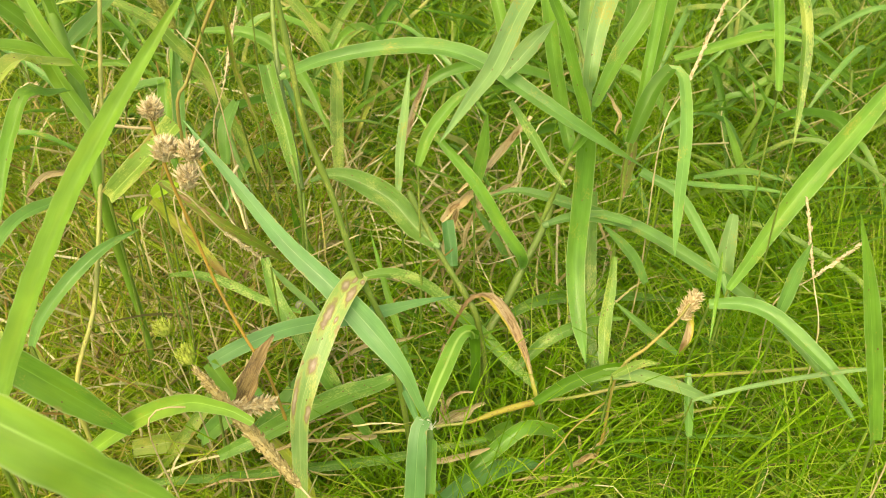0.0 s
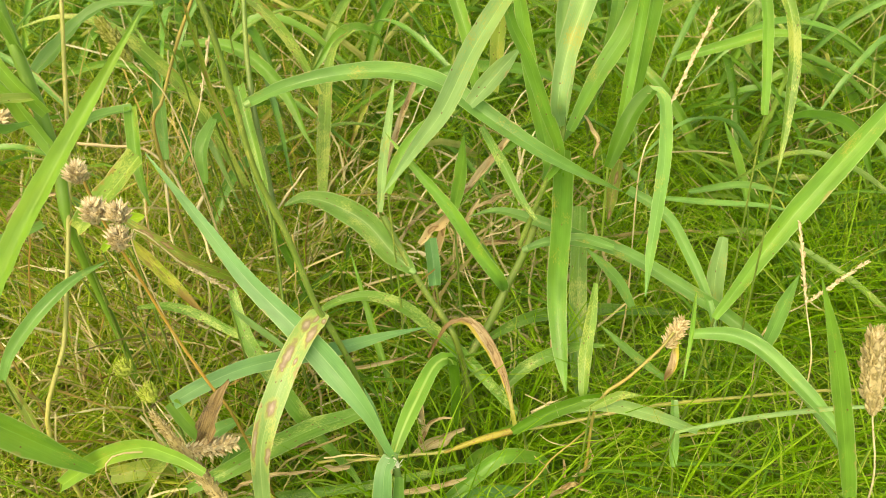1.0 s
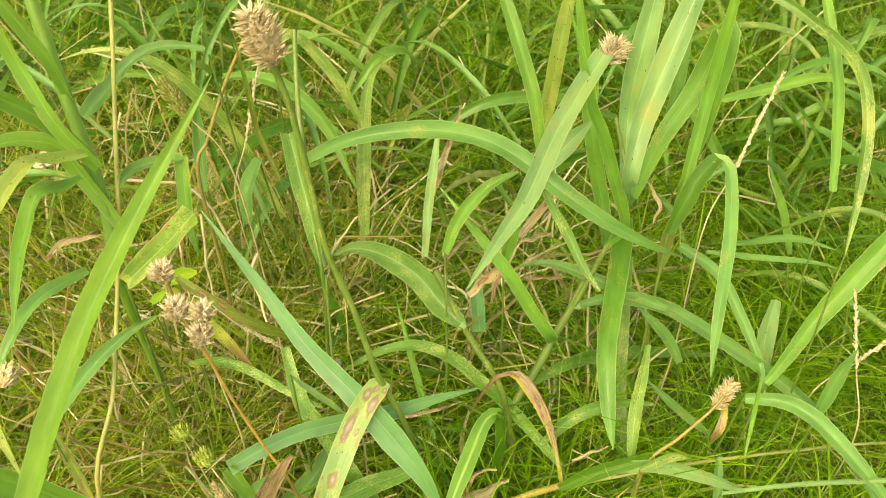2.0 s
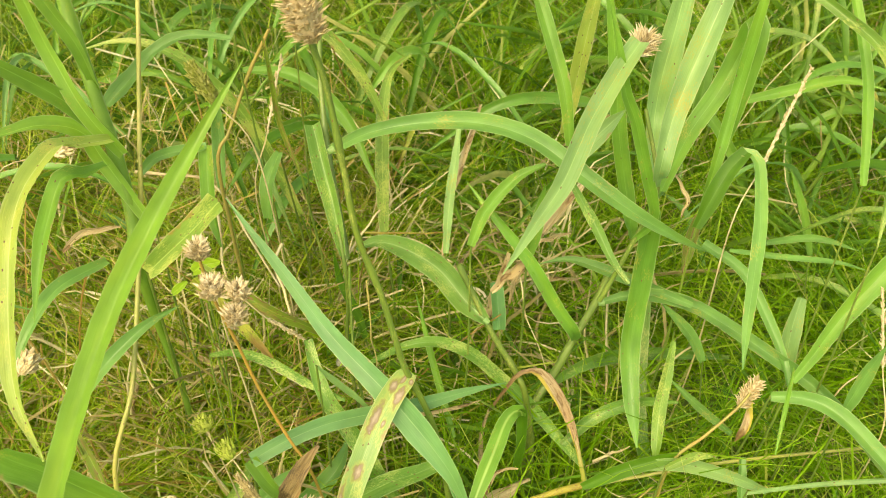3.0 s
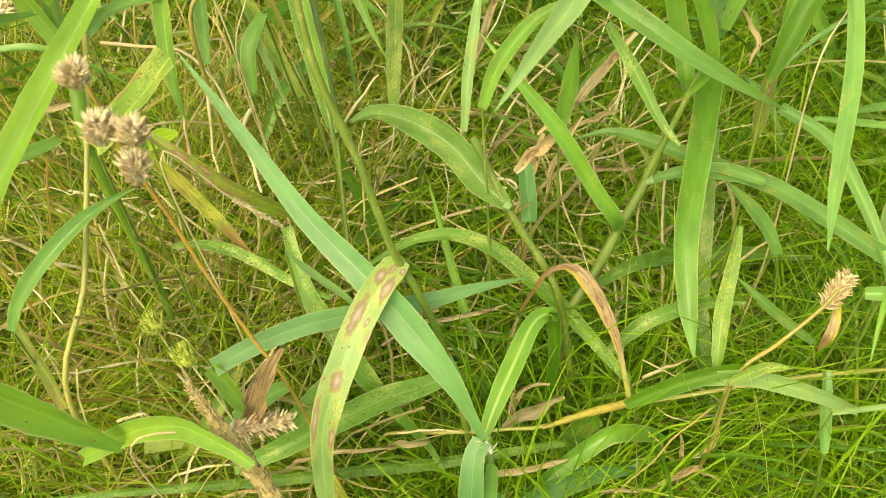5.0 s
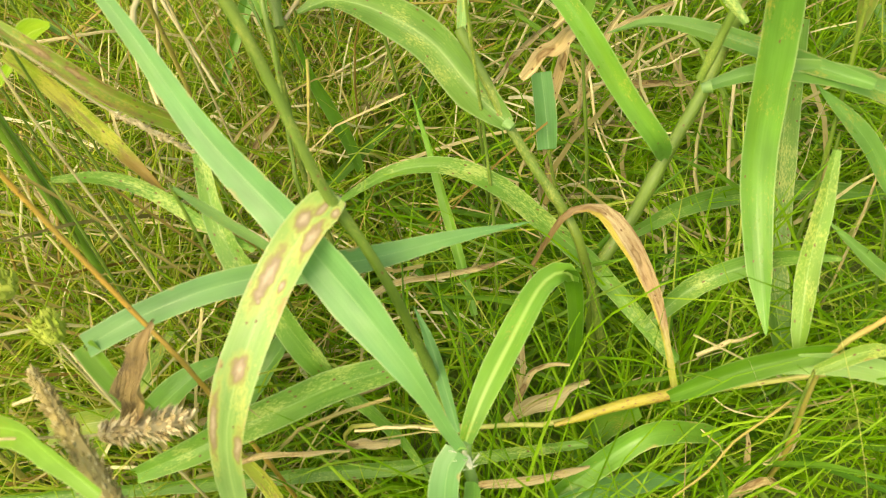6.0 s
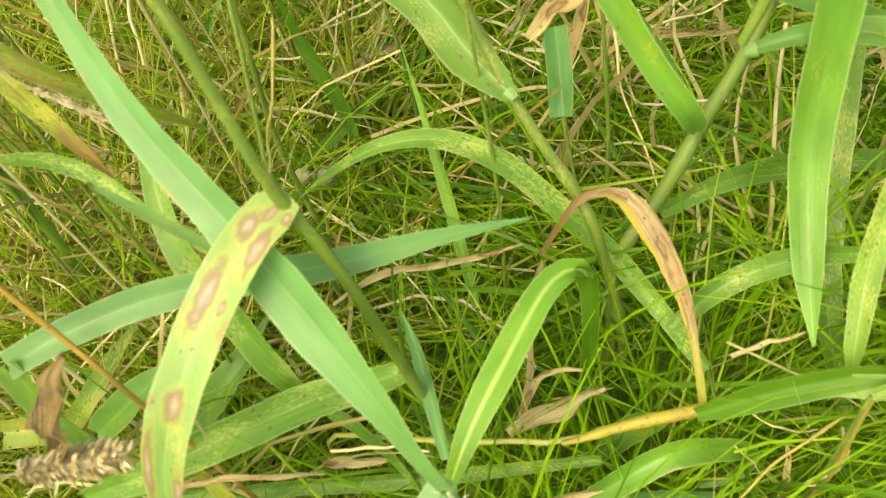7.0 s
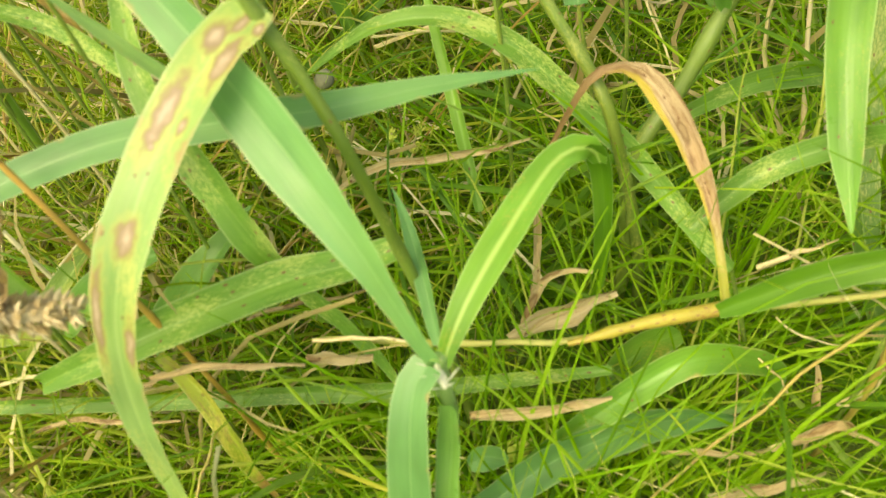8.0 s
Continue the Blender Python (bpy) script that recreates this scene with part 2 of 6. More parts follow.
LESIONS = [(u, s, du * 1.25, ds * 1.25) for u, s, du, ds in [(0.32, 0.937, 0.14, 0.017), (0.77, 0.916, 0.14, 0.028), (0.31, 0.834, 0.13, 0.04), (0.71, 0.828, 0.06, 0.01), (0.49, 0.68, 0.15, 0.02), (0.14, 0.573, 0.08, 0.051), (0.86, 0.54, 0.11, 0.029), (0.36, 0.791, 0.05, 0.005), (0.48, 0.97, 0.09, 0.017), (0.86, 0.976, 0.09, 0.008)]]
M = {
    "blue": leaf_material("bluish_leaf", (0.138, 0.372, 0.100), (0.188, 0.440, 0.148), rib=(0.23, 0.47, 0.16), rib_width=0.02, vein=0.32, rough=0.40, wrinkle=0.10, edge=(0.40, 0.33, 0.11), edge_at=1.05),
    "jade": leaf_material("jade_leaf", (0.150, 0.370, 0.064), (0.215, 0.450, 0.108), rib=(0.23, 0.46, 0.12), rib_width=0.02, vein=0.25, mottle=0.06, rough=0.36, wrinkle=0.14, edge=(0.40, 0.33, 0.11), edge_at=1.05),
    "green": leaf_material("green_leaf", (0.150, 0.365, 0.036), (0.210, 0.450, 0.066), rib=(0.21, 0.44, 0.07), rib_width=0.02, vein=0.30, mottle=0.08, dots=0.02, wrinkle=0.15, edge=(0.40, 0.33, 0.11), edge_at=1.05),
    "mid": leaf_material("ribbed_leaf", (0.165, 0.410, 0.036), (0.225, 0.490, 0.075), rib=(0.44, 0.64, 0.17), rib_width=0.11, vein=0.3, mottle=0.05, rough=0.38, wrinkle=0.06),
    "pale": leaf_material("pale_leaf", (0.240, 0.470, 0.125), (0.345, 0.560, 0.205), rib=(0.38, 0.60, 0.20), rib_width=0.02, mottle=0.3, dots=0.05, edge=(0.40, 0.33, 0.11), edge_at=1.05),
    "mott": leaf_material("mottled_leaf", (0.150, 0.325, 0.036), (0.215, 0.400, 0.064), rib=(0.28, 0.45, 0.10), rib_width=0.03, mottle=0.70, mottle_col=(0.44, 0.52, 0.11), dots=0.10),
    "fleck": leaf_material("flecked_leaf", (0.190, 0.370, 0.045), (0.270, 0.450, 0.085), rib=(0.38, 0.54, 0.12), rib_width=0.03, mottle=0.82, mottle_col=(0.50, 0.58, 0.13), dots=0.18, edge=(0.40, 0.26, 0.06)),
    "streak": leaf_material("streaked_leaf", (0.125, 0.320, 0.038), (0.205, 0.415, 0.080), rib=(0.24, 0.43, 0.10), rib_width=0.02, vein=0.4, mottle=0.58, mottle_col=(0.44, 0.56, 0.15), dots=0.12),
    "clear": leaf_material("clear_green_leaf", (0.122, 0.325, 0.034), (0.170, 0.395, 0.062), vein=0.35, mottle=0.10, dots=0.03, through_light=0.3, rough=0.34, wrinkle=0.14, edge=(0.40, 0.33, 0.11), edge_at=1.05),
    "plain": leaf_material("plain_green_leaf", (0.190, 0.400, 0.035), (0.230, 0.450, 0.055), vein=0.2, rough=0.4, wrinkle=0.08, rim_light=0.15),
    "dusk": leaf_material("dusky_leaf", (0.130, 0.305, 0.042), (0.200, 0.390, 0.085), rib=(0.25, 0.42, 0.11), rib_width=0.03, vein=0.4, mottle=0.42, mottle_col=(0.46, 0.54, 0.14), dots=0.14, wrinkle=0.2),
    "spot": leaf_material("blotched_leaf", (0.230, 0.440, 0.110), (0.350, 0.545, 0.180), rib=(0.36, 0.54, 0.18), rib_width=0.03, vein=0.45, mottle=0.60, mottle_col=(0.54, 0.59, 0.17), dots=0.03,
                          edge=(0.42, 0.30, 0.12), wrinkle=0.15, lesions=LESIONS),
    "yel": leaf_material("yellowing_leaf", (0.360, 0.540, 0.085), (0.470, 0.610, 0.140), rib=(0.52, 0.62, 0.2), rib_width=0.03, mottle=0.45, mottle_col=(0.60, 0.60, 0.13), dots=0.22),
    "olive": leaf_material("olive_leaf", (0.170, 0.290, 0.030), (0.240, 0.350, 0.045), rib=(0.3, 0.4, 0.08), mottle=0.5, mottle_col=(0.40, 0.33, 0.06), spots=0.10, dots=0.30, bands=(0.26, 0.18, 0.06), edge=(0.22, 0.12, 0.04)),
    "dry": leaf_material("withered_leaf", (0.440, 0.362, 0.160), (0.740, 0.640, 0.370), rib=(0.46, 0.35, 0.14), rib_width=0.05, vein=0.5, mottle=0.4, mottle_col=(0.33, 0.21, 0.08), spots=0.2, dots=0.15,
                         rough=0.55, through_light=0.25, wrinkle=0.8, rim_light=0.0),
    "wilt": leaf_material("wilted_leaf", (0.420, 0.310, 0.140), (0.720, 0.590, 0.350), vein=0.55, mottle=0.45, mottle_col=(0.24, 0.13, 0.05), spots=0.2, dots=0.12, bands=(0.24, 0.13, 0.05), side=(0.55, 0.46, 0.05), root=(0.22, (0.36, 0.40, 0.04)), rim_light=0.0,
                          rough=0.55, through_light=0.3, wrinkle=0.6, wither=(0.62, (0.25, 0.16, 0.06))),
    "husk": leaf_material("shrivelled_leaf", (0.300, 0.200, 0.075), (0.560, 0.420, 0.200), vein=0.55, mottle=0.4, mottle_col=(0.16, 0.11, 0.06), bands=(0.12, 0.09, 0.05), rough=0.6, through_light=0.25, wrinkle=0.8, rim_light=0.0),
    "fade": leaf_material("fading_leaf", (0.270, 0.400, 0.035), (0.370, 0.470, 0.060), rib=(0.40, 0.50, 0.10), rib_width=0.03, mottle=0.9, mottle_col=(0.58, 0.56, 0.10), dots=0.2, bands=(0.27, 0.20, 0.06), wither=(0.74, (0.34, 0.22, 0.06))),
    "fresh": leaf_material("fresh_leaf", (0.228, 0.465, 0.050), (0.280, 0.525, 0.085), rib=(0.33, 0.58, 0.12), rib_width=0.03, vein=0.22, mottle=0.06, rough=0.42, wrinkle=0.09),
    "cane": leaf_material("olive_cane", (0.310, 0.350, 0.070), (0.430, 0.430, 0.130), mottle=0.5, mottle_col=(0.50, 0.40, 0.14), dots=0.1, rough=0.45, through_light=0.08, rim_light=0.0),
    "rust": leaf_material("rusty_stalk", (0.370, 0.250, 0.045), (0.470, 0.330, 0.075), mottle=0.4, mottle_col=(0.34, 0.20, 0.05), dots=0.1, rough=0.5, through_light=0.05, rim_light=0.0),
    # Dark green blades; also carries the shade on turned-away leaf parts in its colour.
    "deep": leaf_material("deep_green_shaded_leaf", (0.070, 0.215, 0.008), (0.100, 0.265, 0.014), rib=(0.11, 0.27, 0.02), rib_width=0.02, vein=0.25, rough=0.52, wrinkle=0.1, rim_light=0.2),
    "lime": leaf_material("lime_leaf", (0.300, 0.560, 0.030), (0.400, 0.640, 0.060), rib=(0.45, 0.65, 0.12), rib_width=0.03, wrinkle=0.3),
    "stem": leaf_material("green_stem", (0.135, 0.240, 0.034), (0.195, 0.305, 0.056), vein=0.45, mottle=0.4, mottle_col=(0.38, 0.42, 0.10), dots=0.04, through_light=0.12, rim_light=0.0),
    "stalk": leaf_material("brown_stalk", (0.280, 0.280, 0.060), (0.380, 0.310, 0.080), mottle=0.5, mottle_col=(0.42, 0.27, 0.07), dots=0.1, rough=0.5, through_light=0.05, rim_light=0.0),
    "straw": leaf_material("straw_stem", (0.540, 0.480, 0.240), (0.680, 0.620, 0.360), mottle=0.5, mottle_col=(0.38, 0.29, 0.12), dots=0.08, rough=0.5, through_light=0.1, rim_light=0.0),
    "creep": leaf_material("creeping_stem", (0.270, 0.270, 0.030), (0.400, 0.330, 0.050), vein=0.5, mottle=0.66, mottle_col=(0.20, 0.10, 0.025), spots=0.25, dots=0.40, rough=0.45, through_light=0.08, rim_light=0.0),
    "panicle": stuff_material("brown_panicle", [(0.0, (0.23, 0.18, 0.06)), (0.45, (0.37, 0.30, 0.11)), (0.8, (0.48, 0.41, 0.18)), (1.0, (0.64, 0.57, 0.31))], 0.6, 0.2, noise_scale=500.0, relief=0.03),
    "bristle": stuff_material("olive_bristles", [(0.0, (0.30, 0.36, 0.06)), (0.5, (0.48, 0.52, 0.13)), (1.0, (0.66, 0.66, 0.26))], 0.6, 0.5, noise_scale=500.0, relief=0.03),
    "seed": stuff_material("tan_spikelets", [(0.0, (0.50, 0.38, 0.17)), (0.4, (0.66, 0.54, 0.28)), (1.0, (0.82, 0.74, 0.48))], 0.6, 0.15, noise_scale=500.0, relief=0.03),
    "seed_brown": stuff_material("brown_spikelets", [(0.0, (0.36, 0.30, 0.12)), (0.5, (0.49, 0.42, 0.19)), (1.0, (0.66, 0.58, 0.33))], 0.6, 0.25, noise_scale=500.0, relief=0.03),
    "hair": stuff_material("white_hairs", [(0.0, (0.66, 0.74, 0.50)), (1.0, (0.84, 0.86, 0.72))], 0.6, 0.4, noise_scale=500.0, relief=0.0),
    "seed_green": stuff_material("greenish_spikelets", [(0.0, (0.36, 0.50, 0.06)), (0.5, (0.48, 0.58, 0.10)), (1.0, (0.60, 0.66, 0.18))], 0.6, 0.25, noise_scale=500.0, relief=0.03),
    "seed_pale": stuff_material("pale_spikelets", [(0.0, (0.48, 0.38, 0.18)), (0.4, (0.66, 0.56, 0.32)), (1.0, (0.82, 0.74, 0.50))], 0.6, 0.15, noise_scale=500.0, relief=0.03),
    "fine": stuff_material("fine_grass", [(0.0, (0.115, 0.295, 0.014)), (0.3, (0.180, 0.405, 0.016)), (0.65, (0.260, 0.505, 0.024)), (0.9, (0.365, 0.585, 0.050)), (1.0, (0.54, 0.60, 0.13))], 0.34, 0.5),
    "light": stuff_material("light_fine_grass", [(0.0, (0.110, 0.270, 0.018)), (0.25, (0.200, 0.400, 0.024)), (0.6, (0.350, 0.540, 0.042)), (0.88, (0.500, 0.640, 0.090)), (1.0, (0.62, 0.62, 0.20))], 0.34, 0.5),
    "sward": stuff_material("thicket_grass", [(0.0, (0.060, 0.180, 0.016)), (0.35, (0.105, 0.260, 0.024)), (0.7, (0.165, 0.350, 0.038)), (0.94, (0.270, 0.430, 0.075)), (1.0, (0.50, 0.50, 0.16))], 0.36, 0.4),
    "fading": stuff_material("fading_grass", [(0.0, (0.170, 0.310, 0.020)), (0.3, (0.310, 0.470, 0.030)), (0.6, (0.460, 0.540, 0.060)), (0.85, (0.54, 0.46, 0.12)), (1.0, (0.60, 0.50, 0.22))], 0.42, 0.4),
    "litter": stuff_material("dead_grass", [(0.0, (0.24, 0.20, 0.07)), (0.35, (0.42, 0.36, 0.14)), (0.7, (0.60, 0.55, 0.27)), (1.0, (0.78, 0.74, 0.46))], 0.55, 0.25),
    "cream": stuff_material("bleached_straw", [(0.0, (0.58, 0.48, 0.22)), (0.5, (0.76, 0.67, 0.38)), (1.0, (0.90, 0.84, 0.58))], 0.5, 0.3),
    "russet": stuff_material("russet_stems", [(0.0, (0.26, 0.17, 0.04)), (0.5, (0.42, 0.30, 0.08)), (1.0, (0.56, 0.45, 0.16))], 0.5, 0.2),
    "pebble": stuff_material("pale_puffball", [(0.0, (0.20, 0.22, 0.13)), (0.5, (0.26, 0.27, 0.18)), (1.0, (0.28, 0.29, 0.20))], 0.85, 0.0, per="object", noise_scale=420.0, relief=0.6),
}


def soil_material():
    mat, n, l = tree("soil_and_thatch")
    co = n.new("ShaderNodeTexCoord").outputs["Object"]
    a = wire(n, l, "ShaderNodeTexNoise", {"Vector": co, "Scale": 22.0, "Detail": 6.0}).outputs[0]
    b = wire(n, l, "ShaderNodeTexNoise", {"Vector": co, "Scale": 140.0, "Detail": 4.0}).outputs[0]
    c = wire(n, l, "ShaderNodeTexNoise", {"Vector": co, "Scale": 2.2, "Detail": 6.0}).outputs[0]
    col = mixed(n, l, ramp(n, l, a, [(0.35, 0.0), (0.65, 1.0)]), (0.110, 0.155, 0.024), (0.170, 0.170, 0.056))
    col = mixed(n, l, ramp(n, l, b, [(0.5, 0.0), (0.75, 0.6)]), col, (0.24, 0.23, 0.09))
    col = mixed(n, l, ramp(n, l, c, [(0.3, 0.15), (0.65, 0.75)]), col, (0.120, 0.230, 0.026))
    bump = wire(n, l, "ShaderNodeBump", {"Height": b, "Strength": 0.8, "Distance": 0.01}).outputs[0]
    skin = wire(n, l, "ShaderNodeBsdfPrincipled", {"Base Color": col, "Roughness": 0.95, "Normal": bump})
    l.new(skin.outputs[0], n.new("ShaderNodeOutputMaterial").inputs[0])
    return mat


# ---- the ground ----
def ground_z(x, y):
    near = math.exp(-(x * x + (y - 0.6) ** 2) / 6.0)
    return 0.05 + near * (0.022 * noise.noise((x * 4.0, y * 4.0, 3.0)) + 0.010 * noise.noise((x * 13.0, y * 13.0, 7.0))) + 0.03 * noise.noise((x * 0.35, y * 0.35, 1.0))


def build_ground():
    """One sheet, fine where the camera looks and coarse towards the horizon."""
    def steps(middle):
        out = [i * 0.05 for i in range(-36, 37)]
        reach = 1.8
        while reach < 1500:
            reach *= 1.5
            out += [reach, -reach]
        return [middle + v for v in sorted(out)]
    xs, ys = steps(0.1), steps(0.7)
    verts = [(x, y, ground_z(x, y)) for y in ys for x in xs]
    w = len(xs)
    faces = [(j * w + i, j * w + i + 1, (j + 1) * w + i + 1, (j + 1) * w + i) for j in range(len(ys) - 1) for i in range(w - 1)]
    mesh = bpy.data.meshes.new("ground")
    mesh.from_pydata(verts, [], faces)
    mesh.materials.append(soil_material())
    for p in mesh.polygons:
        p.use_smooth = True
    return tagged(new("ground", mesh), "damp soil, thatch and short green turf", "ground", kind="structure")


build_ground()


# ---- builders ----
def spline(points, count):
    """Evenly spaced points on a smooth curve through the given ones."""
    p = [Vector(q) for q in points]
    if len(p) == 2:
        p = [p[0], (p[0] + p[1]) / 2, p[1]]
    ext = [p[0] * 2 - p[1]] + p + [p[-1] * 2 - p[-2]]
    dense = []
    for i in range(1, len(ext) - 2):
        a, b, c, d = ext[i - 1:i + 3]
        for k in range(12):
            t = k / 12
            dense.append(0.5 * ((2 * b) + (c - a) * t + (2 * a - 5 * b + 4 * c - d) * t * t + (3 * b - a - 3 * c + d) * t ** 3))
    dense.append(p[-1])
    far = [0.0]
    for a, b in zip(dense, dense[1:]):
        far.append(far[-1] + (b - a).length)
    out, j = [], 0
    for i in range(count):
        s = far[-1] * i / (count - 1)
        while j < len(far) - 2 and far[j + 1] < s:
            j += 1
        t = (s - far[j]) / max(far[j + 1] - far[j], 1e-9)
        out.append(dense[j].lerp(dense[j + 1], min(max(t, 0), 1)))
    return out, far[-1]


def origin(ob):
    """Where the plant stands that a part or a part's part belongs to."""
    return Vector((ob.parent or ob).location)


def part(name, mesh, material, parent, label="", smooth=True):
    mesh.materials.append(material)
    for p in mesh.polygons:
        p.use_smooth = smooth
    ob = new(name, mesh)
    ob.parent = parent
    if label:
        ob["label"] = label
    return ob


FACE = Vector((0.0, -0.62, 0.78))


def blade(parent, kind, width, points, base=0.6, tip=0.04, neck=0.28, shoulder=0.55, point=1.4, crumple=0.0, fold=0.34, twist=0.0, wave=0.05, widths=None, name="leaf", label=""):
    """One grass leaf: a channelled strip along a smooth curve, from its base to its tip, with wavy margins and a midrib groove."""
    rnd = random.Random(int(abs(points[0][0]) * 7919 + abs(points[-1][2]) * 104729))
    twist = twist or rnd.uniform(-45, 45) * min(1.0, 0.010 / width)
    rings = max(14, min(40, int(spline(points, 3)[1] / 0.007)))
    line, length = spline(points, rings)
    root = origin(parent)
    verts, uv_cm, uv_span = [], [], []
    cols = (-1.0, -0.55, -0.10, 0.10, 0.55, 1.0)
    phase = rnd.uniform(0, 9)
    for i, p in enumerate(line):
        s = i / (rings - 1)
        t = (line[min(i + 1, rings - 1)] - line[max(i - 1, 0)]).normalized()
        nrm = FACE - t * FACE.dot(t)
        nrm.normalize()
        turn = Matrix.Rotation(radians(twist) * (s - 0.3) + 0.10 * math.sin(s * 5 + phase), 3, t)
        nrm = turn @ nrm
        side = t.cross(nrm)
        swell = base + (1 - base) * min(s / neck, 1) ** 0.8
        u = max(0.0, (s - shoulder) / (1 - shoulder))
        taper = 1 - (1 - tip) * u ** point
        half = width / 2 * (float(np.interp(s, *zip(*widths))) if widths else min(swell, 1) * max(taper, 0.01))
        for c in cols:
            ripple = wave * half * math.sin(s * length * 260 + phase + c * 2) * abs(c) + 0.04 * half * noise.noise((s * 18, c * 2, phase))
            lift = fold * half * (abs(c) ** 1.3) * 1.6 - (0.06 * half if abs(c) < 0.2 else 0.0) + ripple * 1.5
            jag = 1 + 0.05 * min(1.0, 0.007 / width) * noise.noise((s * length * 60, phase, c))
            bent = nrm * (crumple * width * noise.noise((s * length * 90, c * 1.5, phase))) + side * (crumple * width * 0.5 * noise.noise((s * length * 70, phase, c)))
            verts.append(p + side * (half * c * jag) + nrm * lift + bent - root)
            uv_cm.append((c * half * 100, s * length * 100))
            uv_span.append((0.5 + c / 2, s))
    k = len(cols)
    faces = [(i * k + j, i * k + j + 1, (i + 1) * k + j + 1, (i + 1) * k + j) for i in range(rings - 1) for j in range(k - 1)]
    return part(name, strip_mesh(name, verts, faces, uv_cm, uv_span), M[kind], parent, label)


def strip_mesh(name, verts, faces, uv_cm, uv_span):
    mesh = bpy.data.meshes.new(name)
    mesh.from_pydata(verts, [], faces)
    loops = np.empty(len(mesh.loops), dtype=np.int32)
    mesh.loops.foreach_get("vertex_index", loops)
    for layer, values in (("cm", uv_cm), ("span", uv_span)):
        mesh.uv_layers.new(name=layer).data.foreach_set("uv", np.array(values, dtype=np.float32)[loops].ravel())
    return mesh


def culm(parent, kind, radius, points, thin=0.75, nodes=0.09, foot=1.0, name="culm", label=""):
    """A round stem along a smooth curve, a little swollen at its nodes."""
    rings = max(12, min(48, int(spline(points, 3)[1] / 0.006)))
    line, length = spline(points, rings)
    root = origin(parent)
    k = 8
    verts, uv_cm, uv_span = [], [], []
    for i, p in enumerate(line):
        s = i / (rings - 1)
        t = (line[min(i + 1, rings - 1)] - line[max(i - 1, 0)]).normalized()
        a = t.cross(Vector((0.3, -0.9, 0.2))).normalized()
        b = t.cross(a)
        along = (s * length + 0.03) % nodes - nodes / 2
        r = radius * (foot + (1 - foot) * min(s / 0.6, 1)) * (1 + (thin - 1) * s) * (1 + 0.35 * math.exp(-(along / 0.0035) ** 2))
        for j in range(k + 1):
            w = 2 * math.pi * j / k
            verts.append(p + (a * math.cos(w) + b * math.sin(w)) * r - root)
            uv_cm.append((j / k * 2 * math.pi * r * 100, s * length * 100))
            uv_span.append((j / k, s))
    faces = [(i * (k + 1) + j, i * (k + 1) + j + 1, (i + 1) * (k + 1) + j + 1, (i + 1) * (k + 1) + j) for i in range(rings - 1) for j in range(k)]
    return part(name, strip_mesh(name, verts, faces, uv_cm, uv_span), M[kind], parent, label)


def plant(name, label, category, at, group=""):
    """An empty where the plant leaves the ground; its stems and leaves are its parts."""
    ob = new(name)
    ob.location = (at[0], at[1], ground_z(at[0], at[1]) - 0.004)
    bpy.context.view_layer.update()
    return tagged(ob, label, category, group)


def rooted(at, top):
    """A stem's way from the ground up to a place where its seen part begins."""
    g = (at[0], at[1], ground_z(at[0], at[1]) - 0.004)
    return [g, tuple(g[i] * 0.5 + top[i] * 0.5 + (0.006 if i == 0 else 0.0) for i in range(3))]


def spikelets(parent, kind, start, end, radius, count, size, spread=0.9, seed=1, name="seed_head", label="", slim=0.48):
    """A grass flower head: many small pointed husks set round an axis."""
    rnd = random.Random(seed)
    a, b = Vector(start), Vector(end)
    axis = (b - a).normalized()
    e1 = axis.cross(Vector((0.2, 0.3, 0.93))).normalized()
    e2 = axis.cross(e1)
    root = origin(parent)
    verts, faces = [], []
    for i in range(9):
        s = i / 8
        r = radius * 0.75 * max(0.12, math.sin(math.pi * (s * 0.9 + 0.06)) ** 0.6)
        verts += [a.lerp(b, s) + (e1 * math.cos(j * 1.0472) + e2 * math.sin(j * 1.0472)) * r - root for j in range(6)]
        if i:
            faces += [(6 * i - 6 + j, 6 * i - 6 + (j + 1) % 6, 6 * i + (j + 1) % 6, 6 * i + j) for j in range(6)]
    for i in range(count):
        s = (i + rnd.random()) / count
        w = rnd.uniform(0, 2 * math.pi)
        bulge = math.sin(math.pi * min(max(s * 0.9 + 0.06, 0), 1)) ** 0.6
        out = e1 * math.cos(w) + e2 * math.sin(w)
        r = radius * bulge * rnd.uniform(0.25, 0.85)
        foot = a.lerp(b, s) + out * r
        way = (axis * rnd.uniform(0.4, 1.0) + out * spread * rnd.uniform(0.4, 1.4)).normalized()
        long = size * rnd.uniform(0.5, 1.4)
        x = way.cross(axis + Vector((0.01, 0.02, 0.0))).normalized() * long * slim * 0.5
        y = way.cross(x).normalized() * long * slim * 0.4
        n0 = len(verts)
        middle = foot + way * long * 0.42
        verts += [v - root for v in (foot, middle + x, middle + y, middle - x, middle - y, foot + way * long)]
        for j in range(4):
            p, q = n0 + 1 + j, n0 + 1 + (j + 1) % 4
            faces += [(n0, q, p), (n0 + 5, p, q)]
    mesh = bpy.data.meshes.new(name)
    mesh.from_pydata(verts, [], faces)
    return part(name, mesh, M[kind], parent, label, smooth=False)


def collar(parent, at, toward):
    """The pale ring where a leaf blade leaves its stem."""
    a = Vector(at)
    way = (Vector(toward) - a).normalized()
    culm(parent, "pale", 0.0021, [tuple(a - way * 0.002), tuple(a), tuple(a + way * 0.0025)], thin=1.5, nodes=9.0, name="ligule", label="pale hairy collar")


